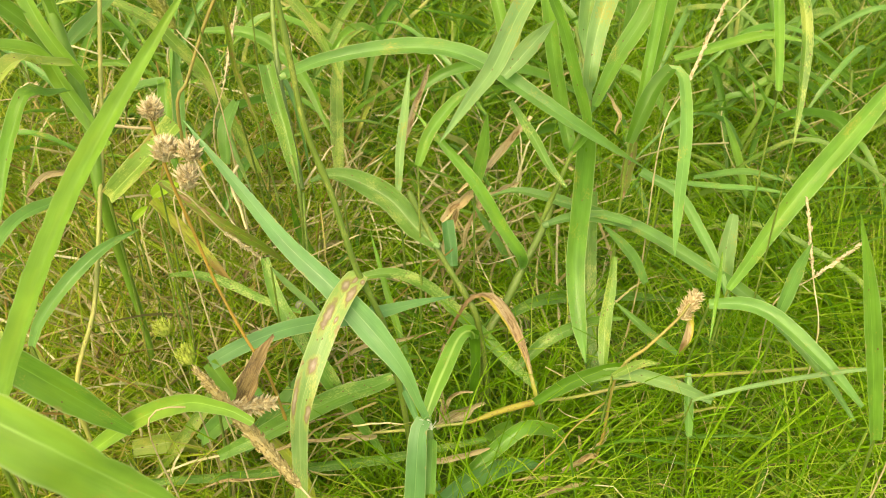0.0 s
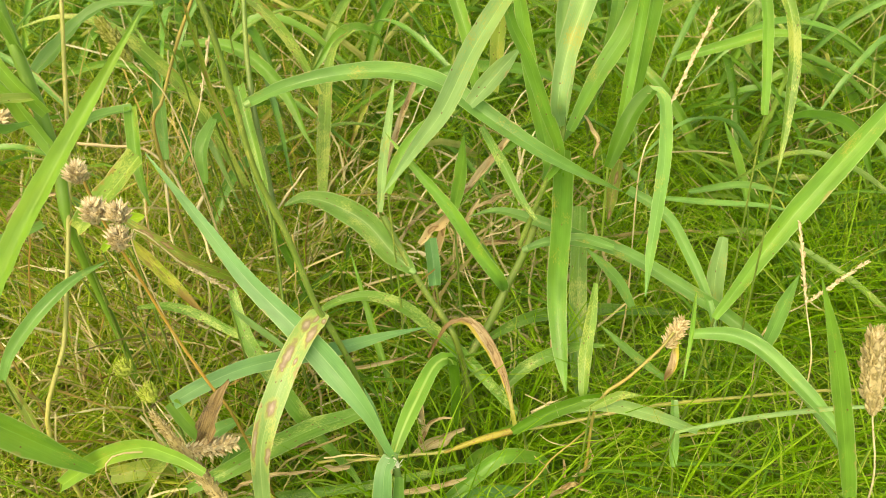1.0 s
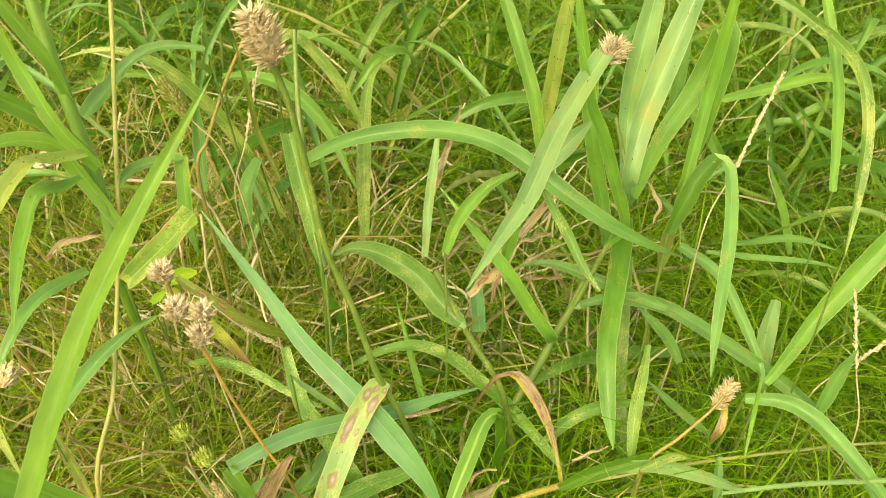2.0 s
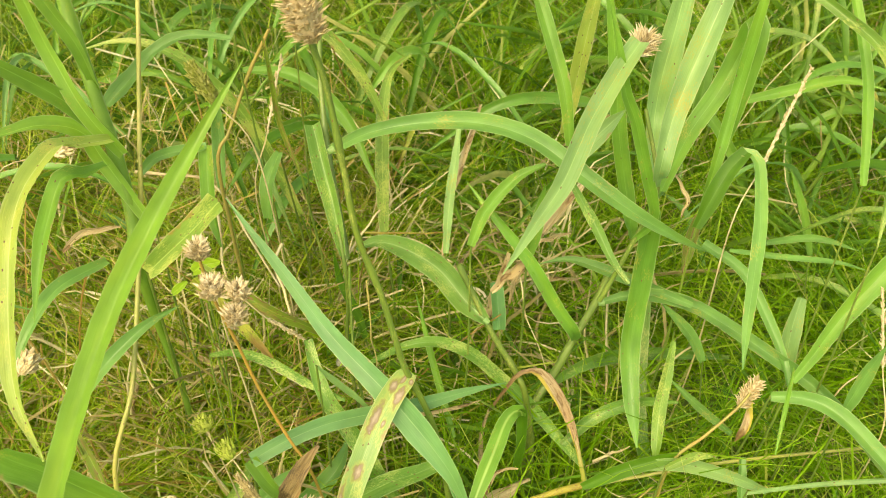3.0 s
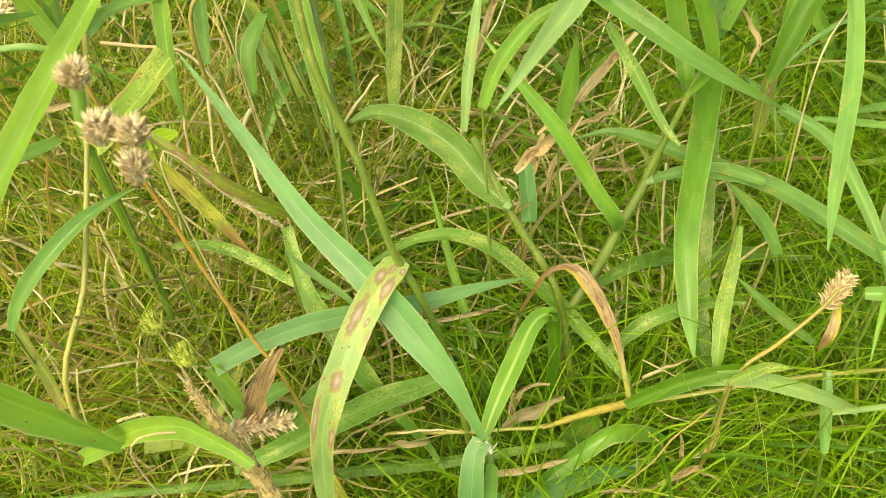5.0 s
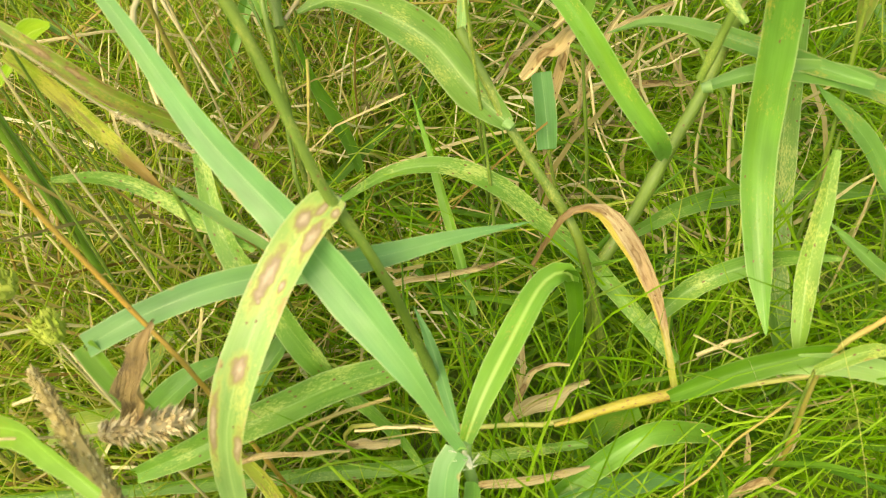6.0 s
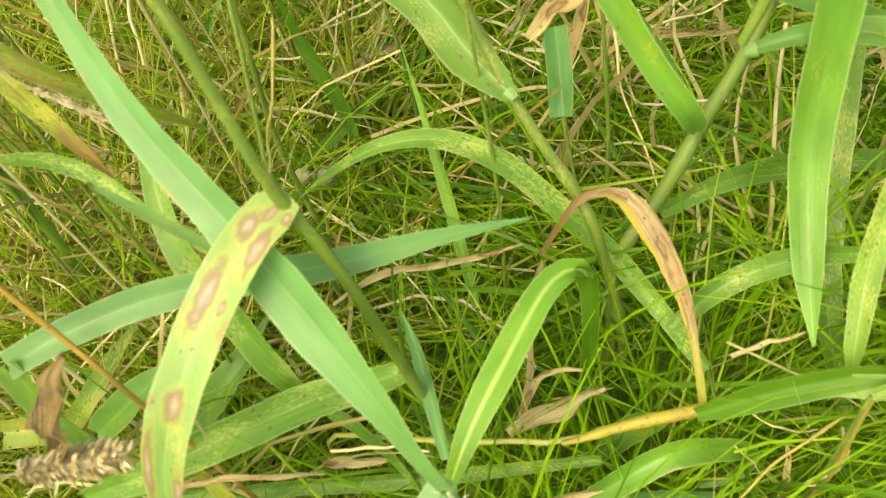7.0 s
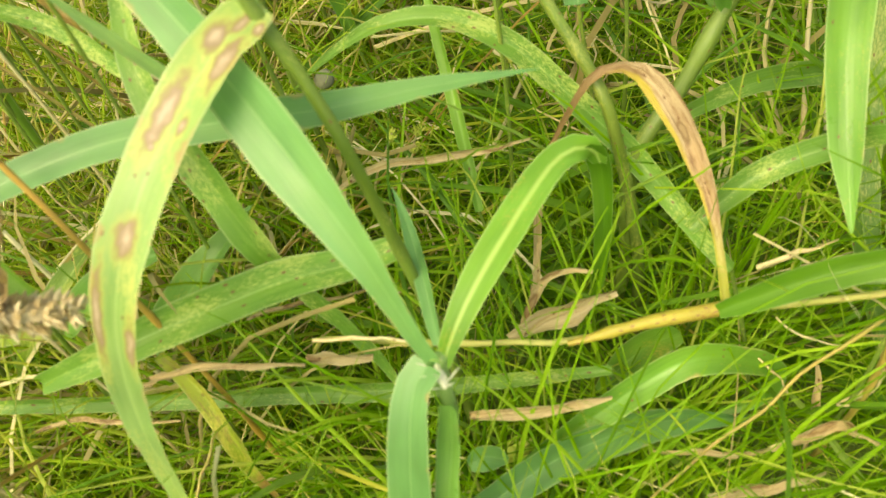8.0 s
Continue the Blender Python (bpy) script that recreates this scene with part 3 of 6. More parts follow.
# ---- the tillers in view ----
p = plant("grass_tiller", "young grass shoot with broad blue-green leaves spreading from one whorl", "grass", (0.090, 0.440), 'broad-leaved tillers')
culm(p, "pale", 0.0027, rooted((0.090, 0.440), (0.066, 0.420, 0.165)) + [(0.066, 0.420, 0.165), (0.069, 0.425, 0.200), (0.072, 0.429, 0.228), (0.070, 0.432, 0.240), (0.069, 0.435, 0.248)], thin=0.9, foot=0.9)
blade(p, "mid", 0.0132, [(0.064, 0.444, 0.226), (0.067, 0.452, 0.236), (0.071, 0.467, 0.243), (0.077, 0.491, 0.246), (0.082, 0.517, 0.243), (0.087, 0.531, 0.239), (0.093, 0.539, 0.232), (0.095, 0.543, 0.219)], fold=0.12, wave=0.02, widths=[(0, 0.38), (0.14, 0.7), (0.32, 0.97), (0.55, 0.97), (0.8, 0.8), (0.92, 0.68), (1, 0.4)], label="arching bright green leaf with a pale midrib")
# Hanging half of the same leaf, its underside shade put into the green.
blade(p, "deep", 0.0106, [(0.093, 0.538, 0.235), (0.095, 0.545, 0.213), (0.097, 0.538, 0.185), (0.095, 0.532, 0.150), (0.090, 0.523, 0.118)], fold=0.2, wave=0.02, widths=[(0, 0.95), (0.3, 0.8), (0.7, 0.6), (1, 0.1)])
blade(p, "blue", 0.0194, [(0.069, 0.434, 0.249), (0.063, 0.436, 0.264), (0.047, 0.446, 0.294), (0.006, 0.473, 0.324), (-0.040, 0.501, 0.347), (-0.079, 0.532, 0.369), (-0.126, 0.566, 0.401)], fold=0.14, wave=0.03, widths=[(0, 0.25), (0.09, 0.36), (0.17, 0.62), (0.28, 1), (0.45, 0.80), (0.62, 0.60), (0.82, 0.36), (1, 0.03)], label="smooth blue-green leaf blade")
blade(p, "blue", 0.0149, [(0.067, 0.433, 0.250), (0.064, 0.425, 0.246), (0.064, 0.413, 0.232), (0.064, 0.401, 0.208), (0.064, 0.388, 0.174), (0.064, 0.374, 0.126)], base=0.75, tip=0.5, fold=0.1, wave=0.01, neck=0.2)
blade(p, "blue", 0.0060, [(0.059, 0.453, 0.222), (0.048, 0.473, 0.228), (0.037, 0.491, 0.234), (0.027, 0.504, 0.238)], base=0.6, tip=0.05)
blade(p, "jade", 0.0086, [(0.074, 0.405, 0.200), (0.074, 0.420, 0.221), (0.074, 0.427, 0.236)], base=0.9, tip=0.8)
collar(p, (0.069, 0.434, 0.249), (0.067, 0.452, 0.236))
spikelets(p, "hair", (0.073, 0.429, 0.244), (0.069, 0.434, 0.249), 0.0022, 34, 0.0045, spread=1.6, seed=3, name="ligule_hair", label="fine white hairs at the collar", slim=0.12)

p = plant("grass_tiller", "diseased grass leaf, yellow with brown-ringed lesions, on a thin stem", "grass", (-0.017, 0.365), 'broad-leaved tillers')
culm(p, "stem", 0.0013, rooted((-0.017, 0.365), (-0.016, 0.374, 0.159)) + [(-0.016, 0.374, 0.159)])
blade(p, "spot", 0.0156, [(-0.016, 0.374, 0.159), (-0.015, 0.384, 0.208), (-0.014, 0.392, 0.249), (-0.014, 0.404, 0.278), (-0.010, 0.416, 0.299), (-0.005, 0.431, 0.313), (0.002, 0.455, 0.327), (0.010, 0.475, 0.335), (0.017, 0.488, 0.336)], fold=0.1, wave=0.03, widths=[(0, 0.45), (0.3, 0.62), (0.5, 0.8), (0.62, 1), (0.85, 1.05), (0.97, 0.95), (1, 0.6)], label="yellowing leaf blotched with brown-ringed grey lesions")

p = plant("grass_tiller", "blue-green grass leaf with a folded base and a sharp tip", "grass", (-0.100, 0.413), 'broad-leaved tillers')
culm(p, "stem", 0.0012, rooted((-0.100, 0.413), (-0.081, 0.429, 0.295)) + [(-0.081, 0.429, 0.295)])
blade(p, "blue", 0.0116, [(-0.081, 0.429, 0.295), (-0.062, 0.445, 0.298), (-0.032, 0.465, 0.299), (0.019, 0.491, 0.292), (0.050, 0.510, 0.288), (0.080, 0.528, 0.282)], base=0.9, tip=0.03, fold=0.12, wave=0.02)
blade(p, "green", 0.0103, [(-0.082, 0.430, 0.295), (-0.073, 0.424, 0.285), (-0.064, 0.420, 0.276), (-0.054, 0.417, 0.268)], base=0.95, tip=0.6)

p = plant("grass_tiller", "low grass shoot with drooping green leaves", "grass", (0.066, 0.430), 'broad-leaved tillers')
culm(p, "stem", 0.0013, rooted((0.066, 0.430), (0.078, 0.441, 0.135)) + [(0.078, 0.441, 0.135)])
blade(p, "clear", 0.0121, [(0.078, 0.441, 0.135), (0.090, 0.452, 0.143), (0.107, 0.468, 0.153), (0.126, 0.482, 0.167), (0.143, 0.493, 0.173), (0.169, 0.509, 0.149), (0.173, 0.510, 0.130), (0.167, 0.506, 0.117), (0.154, 0.501, 0.113)], base=0.5, tip=0.3, neck=0.3, shoulder=0.5)
blade(p, "blue", 0.0148, [(0.072, 0.423, 0.144), (0.092, 0.444, 0.150), (0.111, 0.462, 0.147), (0.134, 0.480, 0.138), (0.167, 0.496, 0.123)], base=0.8, tip=0.1)

p = plant("grass_tiller", "arching grass leaf mottled with yellow streaks", "grass", (0.166, 0.508), 'broad-leaved tillers')
culm(p, "stem", 0.0010, rooted((0.166, 0.508), (0.149, 0.527, 0.185)) + [(0.149, 0.527, 0.185)])
blade(p, "streak", 0.0106, [(0.149, 0.527, 0.185), (0.127, 0.552, 0.182), (0.101, 0.571, 0.194), (0.072, 0.581, 0.215), (0.049, 0.586, 0.233), (0.023, 0.586, 0.244), (-0.003, 0.579, 0.244), (-0.028, 0.571, 0.230), (-0.050, 0.567, 0.210)], base=0.6, tip=0.05)

p = plant("creeping_grass_stem", "creeping yellow-green grass stem with a withered brown leaf at its node", "grass", (-0.045, 0.470), 'broad-leaved tillers')
culm(p, "cane", 0.0015, rooted((-0.045, 0.470), (-0.009, 0.467, 0.170)) + [(-0.009, 0.467, 0.170), (0.027, 0.471, 0.178), (0.062, 0.475, 0.184), (0.080, 0.479, 0.186), (0.097, 0.482, 0.188), (0.148, 0.507, 0.190), (0.168, 0.513, 0.188), (0.185, 0.521, 0.185), (0.251, 0.540, 0.193), (0.315, 0.568, 0.176), (0.404, 0.605, 0.152), (0.470, 0.630, 0.130)], thin=0.9, foot=0.7)
culm(p, "creep", 0.0028, [(0.096, 0.480, 0.189), (0.101, 0.482, 0.190), (0.112, 0.488, 0.191), (0.124, 0.494, 0.192), (0.137, 0.500, 0.192), (0.150, 0.506, 0.192)], thin=1.0, foot=0.42, name='sheath', label='yellow-orange leaf sheath')
blade(p, "wilt", 0.0107, [(0.149, 0.507, 0.192), (0.144, 0.525, 0.198), (0.135, 0.545, 0.212), (0.121, 0.561, 0.229), (0.108, 0.571, 0.238), (0.098, 0.571, 0.243), (0.088, 0.567, 0.241), (0.080, 0.562, 0.227), (0.071, 0.559, 0.205)], fold=0.25, twist=12, wave=0.1, crumple=0.1, widths=[(0, 0.28), (0.18, 0.38), (0.35, 0.75), (0.5, 1), (0.6, 0.9), (0.66, 0.35), (0.8, 0.3), (1, 0.2)], label="withered tan curling leaf with a yellow margin")
# Underside of the twisted leaf, with its shade in the dark colour.
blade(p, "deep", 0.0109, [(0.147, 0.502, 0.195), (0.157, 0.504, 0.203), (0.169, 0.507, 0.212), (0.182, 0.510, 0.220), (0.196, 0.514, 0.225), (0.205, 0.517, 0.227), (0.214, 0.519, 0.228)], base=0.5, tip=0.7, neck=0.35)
blade(p, "green", 0.0137, [(0.133, 0.519, 0.143), (0.117, 0.514, 0.128), (0.101, 0.499, 0.112)], base=0.6, tip=0.2)
blade(p, "pale", 0.0104, [(0.188, 0.514, 0.216), (0.205, 0.514, 0.224), (0.224, 0.517, 0.222), (0.244, 0.519, 0.215), (0.267, 0.521, 0.205), (0.291, 0.524, 0.190)], base=0.7, tip=0.5)

p = plant("grass_tiller", "tall leafy grass stem with broad pale leaves and bristly seed head", "grass", (0.088, 0.549), 'broad-leaved tillers')
culm(p, "stem", 0.0037, rooted((0.088, 0.549), (0.102, 0.570, 0.186)) + [(0.102, 0.570, 0.186), (0.118, 0.593, 0.214), (0.131, 0.612, 0.242), (0.145, 0.631, 0.271), (0.154, 0.647, 0.301)], thin=0.9)
culm(p, "stem", 0.0020, [(0.142, 0.593, 0.311), (0.156, 0.603, 0.357), (0.168, 0.617, 0.396), (0.166, 0.627, 0.416), (0.153, 0.649, 0.450)], thin=0.75)
blade(p, "clear", 0.0101, [(0.130, 0.610, 0.239), (0.127, 0.591, 0.272), (0.111, 0.593, 0.297), (0.087, 0.603, 0.333), (0.054, 0.623, 0.361), (0.032, 0.642, 0.373)], base=0.3, tip=0.03, neck=0.2)
blade(p, "jade", 0.0094, [(0.214, 0.609, 0.300), (0.168, 0.629, 0.298), (0.145, 0.639, 0.297), (0.118, 0.648, 0.294), (0.095, 0.648, 0.285)], base=0.5, tip=0.1)
blade(p, "jade", 0.0110, [(0.145, 0.606, 0.294), (0.165, 0.613, 0.298), (0.190, 0.617, 0.297), (0.216, 0.616, 0.292), (0.248, 0.608, 0.280), (0.279, 0.597, 0.268), (0.305, 0.587, 0.258), (0.335, 0.569, 0.245), (0.363, 0.539, 0.230), (0.379, 0.522, 0.219), (0.395, 0.505, 0.204)], base=0.4, tip=0.25, neck=0.15)
blade(p, "pale", 0.0127, [(0.137, 0.614, 0.525), (0.125, 0.591, 0.515), (0.112, 0.560, 0.503), (0.100, 0.522, 0.487), (0.088, 0.498, 0.478), (0.073, 0.466, 0.467)], base=0.95, tip=0.03)
blade(p, "green", 0.0083, [(0.158, 0.606, 0.365), (0.168, 0.602, 0.393), (0.155, 0.598, 0.438), (0.142, 0.597, 0.478), (0.133, 0.597, 0.498), (0.126, 0.601, 0.522), (0.119, 0.605, 0.543), (0.112, 0.609, 0.560)], base=0.4, tip=0.05)
blade(p, "pale", 0.0170, [(0.167, 0.620, 0.405), (0.164, 0.598, 0.442), (0.167, 0.617, 0.465), (0.174, 0.636, 0.487), (0.183, 0.656, 0.509), (0.197, 0.688, 0.540), (0.212, 0.720, 0.562)], base=0.3, tip=0.3, neck=0.5)
blade(p, "green", 0.0165, [(0.173, 0.628, 0.396), (0.190, 0.672, 0.414), (0.209, 0.698, 0.439), (0.221, 0.715, 0.471), (0.223, 0.715, 0.488), (0.226, 0.708, 0.474), (0.223, 0.696, 0.419), (0.218, 0.694, 0.338)], fold=0.2, widths=[(0, 0.4), (0.2, 0.85), (0.4, 1), (0.6, 0.9), (0.8, 0.55), (1, 0.1)], label="green leaf blade arching over")
blade(p, "pale", 0.0185, [(0.167, 0.620, 0.405), (0.166, 0.684, 0.410), (0.165, 0.691, 0.444), (0.168, 0.701, 0.480), (0.172, 0.714, 0.524), (0.176, 0.728, 0.558)], base=0.3, tip=0.2, neck=0.5)
blade(p, "green", 0.0098, [(0.168, 0.616, 0.395), (0.186, 0.663, 0.394), (0.198, 0.704, 0.423), (0.204, 0.759, 0.447), (0.209, 0.805, 0.462), (0.214, 0.850, 0.469)], base=0.3, tip=0.1, neck=0.5)
blade(p, "clear", 0.0158, [(0.170, 0.620, 0.385), (0.172, 0.615, 0.325), (0.1725, 0.594, 0.265), (0.178, 0.565, 0.235), (0.186, 0.530, 0.216)], fold=0.2, twist=14, widths=[(0, 0.6), (0.1, 0.95), (0.3, 1), (0.65, 1), (0.86, 0.75), (1, 0.08)], label="long hanging clear green leaf blade")
blade(p, "dusk", 0.0160, [(0.187, 0.697, 0.262), (0.189, 0.678, 0.225), (0.191, 0.655, 0.195), (0.193, 0.632, 0.174), (0.197, 0.600, 0.152), (0.210, 0.568, 0.121), (0.231, 0.532, 0.080)], fold=0.2, widths=[(0, 0.8), (0.3, 1), (0.6, 0.9), (0.8, 0.6), (1, 0.1)])
blade(p, "green", 0.0098, [(0.105, 0.630, 0.427), (0.097, 0.646, 0.460), (0.084, 0.665, 0.486), (0.065, 0.692, 0.519), (0.047, 0.720, 0.543)])
blade(p, "yel", 0.0129, [(0.103, 0.763, 0.331), (0.107, 0.762, 0.384), (0.111, 0.763, 0.438), (0.115, 0.764, 0.483), (0.118, 0.765, 0.520)])
blade(p, "green", 0.0117, [(0.158, 0.606, 0.365), (0.159, 0.654, 0.343), (0.143, 0.678, 0.396), (0.131, 0.694, 0.453), (0.121, 0.707, 0.496), (0.111, 0.720, 0.529)], base=0.5, tip=0.1)
blade(p, "pale", 0.0132, [(0.104, 0.604, 0.431), (0.122, 0.615, 0.451), (0.137, 0.622, 0.468)])
blade(p, "dusk", 0.0074, [(0.155, 0.560, 0.369), (0.142, 0.575, 0.376), (0.129, 0.595, 0.387), (0.110, 0.621, 0.400)], base=0.35, tip=0.6, neck=0.5)
spikelets(p, "seed_pale", (0.143, 0.682, 0.470), (0.149, 0.690, 0.482), 0.006, 300, 0.0085, spread=1.2, seed=78, label="bristly pale tan seed head", slim=0.22)
collar(p, (0.130, 0.610, 0.239), (0.127, 0.591, 0.272))
collar(p, (0.145, 0.606, 0.294), (0.165, 0.613, 0.298))

p = plant("grass_tiller", "yellow-flecked narrow grass leaf hanging from a short shoot", "grass", (0.204, 0.605), 'broad-leaved tillers')
culm(p, "stem", 0.0009, rooted((0.204, 0.605), (0.203, 0.594, 0.285)) + [(0.203, 0.594, 0.285)])
blade(p, "mott", 0.0104, [(0.202, 0.584, 0.285), (0.201, 0.569, 0.264), (0.199, 0.552, 0.244), (0.199, 0.534, 0.230), (0.200, 0.518, 0.214)], fold=0.2, widths=[(0, 0.35), (0.25, 0.8), (0.6, 1), (0.85, 0.75), (1, 0.15)])

p = plant("grass_tiller", "tall grass stem with a long arching blue-green leaf", "grass", (-0.036, 0.535), 'broad-leaved tillers')
culm(p, "stem", 0.0013, rooted((-0.036, 0.535), (-0.038, 0.544, 0.261)) + [(-0.038, 0.544, 0.261), (-0.041, 0.552, 0.278), (-0.044, 0.566, 0.305), (-0.046, 0.578, 0.332)], thin=0.75)
culm(p, "stem", 0.0026, [(-0.053, 0.597, 0.319), (-0.062, 0.620, 0.338), (-0.080, 0.663, 0.373), (-0.091, 0.697, 0.402), (-0.100, 0.738, 0.436)], thin=0.75)
blade(p, "dusk", 0.0140, [(-0.091, 0.667, 0.390), (-0.078, 0.641, 0.372), (-0.065, 0.616, 0.354), (-0.053, 0.589, 0.331)], fold=0.55, widths=[(0, 0.9), (0.4, 1), (0.8, 0.75), (1, 0.3)], label="pale green leaf sheath", name="sheath")
culm(p, "stem", 0.0016, rooted((-0.050, 0.560), (-0.052, 0.572, 0.236)) + [(-0.052, 0.572, 0.236), (-0.049, 0.576, 0.293), (-0.053, 0.589, 0.331), (-0.061, 0.606, 0.346)], thin=0.9)
blade(p, "jade", 0.0134, [(-0.062, 0.612, 0.414), (-0.037, 0.635, 0.416), (0.002, 0.645, 0.422), (0.044, 0.640, 0.430), (0.081, 0.625, 0.432), (0.118, 0.602, 0.423), (0.149, 0.592, 0.408), (0.182, 0.597, 0.384), (0.217, 0.619, 0.349)], base=0.55, tip=0.04)
collar(p, (-0.062, 0.612, 0.414), (-0.037, 0.635, 0.416))

p = plant("grass_tiller", "green grass stem bearing a mottled drooping leaf", "grass", (0.107, 0.554), 'broad-leaved tillers')
culm(p, "stem", 0.0030, rooted((0.107, 0.554), (0.096, 0.563, 0.217)) + [(0.096, 0.563, 0.217), (0.085, 0.572, 0.238), (0.072, 0.578, 0.257), (0.058, 0.586, 0.278), (0.047, 0.595, 0.296), (0.033, 0.606, 0.318)], thin=0.75)
blade(p, "dusk", 0.0198, [(0.059, 0.583, 0.282), (0.040, 0.595, 0.290), (0.016, 0.612, 0.304), (-0.012, 0.619, 0.315), (-0.034, 0.618, 0.320), (-0.048, 0.609, 0.318)], base=0.35, tip=0.15, neck=0.18, label="drooping green leaf flecked with yellow")
collar(p, (0.059, 0.583, 0.282), (0.040, 0.595, 0.290))

p = plant("flowering_grass_stem", "tall thin grass stem with tan seed head and mottled leaf", "grass", (0.050, 0.469), 'flowering stems')
culm(p, "stem", 0.0025, rooted((0.050, 0.469), (0.037, 0.476, 0.276)) + [(0.037, 0.476, 0.276), (0.024, 0.483, 0.315), (0.012, 0.487, 0.345), (-0.003, 0.499, 0.397), (-0.018, 0.507, 0.442), (-0.026, 0.518, 0.485), (-0.034, 0.527, 0.533), (-0.042, 0.530, 0.565)], thin=0.75)
blade(p, "streak", 0.0146, [(0.037, 0.480, 0.236), (0.024, 0.472, 0.234), (0.004, 0.459, 0.237), (-0.012, 0.445, 0.239), (-0.032, 0.432, 0.236), (-0.050, 0.419, 0.233), (-0.080, 0.406, 0.220)], base=0.6, tip=0.5)
spikelets(p, "seed", (-0.037, 0.525, 0.564), ((-0.042, 0.528, 0.568)[0] - 0.004, (-0.042, 0.528, 0.568)[1] - 0.004, (-0.042, 0.528, 0.568)[2] + 0.026), 0.009, 620, 0.0068, spread=1.2, seed=36, label="dense tan seed head", slim=0.22)

p = plant("grass_tiller", "grass shoot with a bent-over narrow green leaf", "grass", (0.195, 0.613), 'broad-leaved tillers')
culm(p, "stem", 0.0013, rooted((0.195, 0.613), (0.203, 0.624, 0.368)) + [(0.203, 0.624, 0.368)])
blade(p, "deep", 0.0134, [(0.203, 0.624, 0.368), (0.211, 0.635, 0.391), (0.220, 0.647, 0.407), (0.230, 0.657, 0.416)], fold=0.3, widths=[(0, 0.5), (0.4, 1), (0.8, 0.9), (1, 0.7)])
blade(p, "jade", 0.0091, [(0.227, 0.658, 0.414), (0.237, 0.654, 0.414), (0.240, 0.635, 0.406), (0.240, 0.603, 0.394), (0.237, 0.572, 0.381), (0.233, 0.536, 0.366), (0.231, 0.510, 0.355)], fold=0.2, widths=[(0, 0.8), (0.15, 1), (0.5, 1), (0.8, 0.8), (1, 0.1)])
blade(p, "olive", 0.0097, [(0.214, 0.673, 0.336), (0.211, 0.663, 0.314), (0.209, 0.650, 0.289)])
blade(p, "green", 0.0086, [(0.207, 0.640, 0.362), (0.212, 0.660, 0.407), (0.217, 0.683, 0.454), (0.219, 0.691, 0.488), (0.222, 0.702, 0.532), (0.225, 0.714, 0.567)], base=0.5, tip=0.1)

p = plant("grass_tiller", "grass shoot with wide bright green leaf blades", "grass", (0.271, 0.555), 'broad-leaved tillers')
culm(p, "stem", 0.0014, rooted((0.271, 0.555), (0.292, 0.570, 0.272)) + [(0.292, 0.570, 0.272)])
blade(p, "green", 0.0180, [(0.292, 0.570, 0.272), (0.307, 0.589, 0.284), (0.326, 0.615, 0.299), (0.351, 0.639, 0.331), (0.397, 0.686, 0.369), (0.449, 0.740, 0.412)], base=0.3, tip=0.1, neck=0.4)
blade(p, "pale", 0.0139, [(0.297, 0.602, 0.247), (0.296, 0.617, 0.274), (0.298, 0.631, 0.300)], base=0.8, tip=0.5)
blade(p, "green", 0.0030, [(0.263, 0.515, 0.358), (0.264, 0.501, 0.329), (0.261, 0.479, 0.309)], base=0.4, tip=0.2)
blade(p, "jade", 0.0087, [(0.224, 0.673, 0.305), (0.255, 0.654, 0.298), (0.273, 0.628, 0.284), (0.290, 0.595, 0.266), (0.297, 0.569, 0.251)], base=0.9, tip=0.3)

p = plant("grass_tiller", "narrow yellowing grass leaf arching over", "grass", (0.310, 0.565), 'broad-leaved tillers')
culm(p, "stem", 0.0009, rooted((0.310, 0.565), (0.313, 0.590, 0.400)) + [(0.313, 0.590, 0.400)])
blade(p, "mott", 0.0083, [(0.313, 0.590, 0.400), (0.317, 0.619, 0.425), (0.319, 0.651, 0.453), (0.314, 0.677, 0.475), (0.301, 0.693, 0.489), (0.279, 0.705, 0.500), (0.259, 0.716, 0.508), (0.239, 0.727, 0.511)], base=0.1, tip=0.7)

p = plant("grass_tiller", "upright narrow dark green grass leaf", "grass", (0.304, 0.607), 'broad-leaved tillers')
culm(p, "stem", 0.0009, rooted((0.304, 0.607), (0.305, 0.632, 0.417)) + [(0.305, 0.632, 0.417)])
blade(p, "green", 0.0079, [(0.305, 0.632, 0.417), (0.306, 0.664, 0.436), (0.305, 0.699, 0.458), (0.297, 0.735, 0.482), (0.288, 0.776, 0.505), (0.279, 0.817, 0.519)])

p = plant("grass_tiller", "flat-lying pale green grass leaf", "grass", (0.245, 0.870), 'broad-leaved tillers')
culm(p, "stem", 0.0011, rooted((0.245, 0.870), (0.269, 0.875, 0.302)) + [(0.269, 0.875, 0.302)])
blade(p, "green", 0.0107, [(0.269, 0.875, 0.302), (0.319, 0.886, 0.315), (0.359, 0.894, 0.324), (0.400, 0.889, 0.322)])

p = plant("grass_tiller", "stout leafy grass stem with fanned bright leaves, one yellow", "grass", (-0.187, 0.521), 'broad-leaved tillers')
culm(p, "fresh", 0.0060, rooted((-0.187, 0.521), (-0.194, 0.544, 0.336)) + [(-0.194, 0.544, 0.336), (-0.201, 0.567, 0.376), (-0.213, 0.589, 0.414), (-0.228, 0.610, 0.451), (-0.245, 0.635, 0.493), (-0.284, 0.693, 0.590)], thin=0.75, foot=0.12)
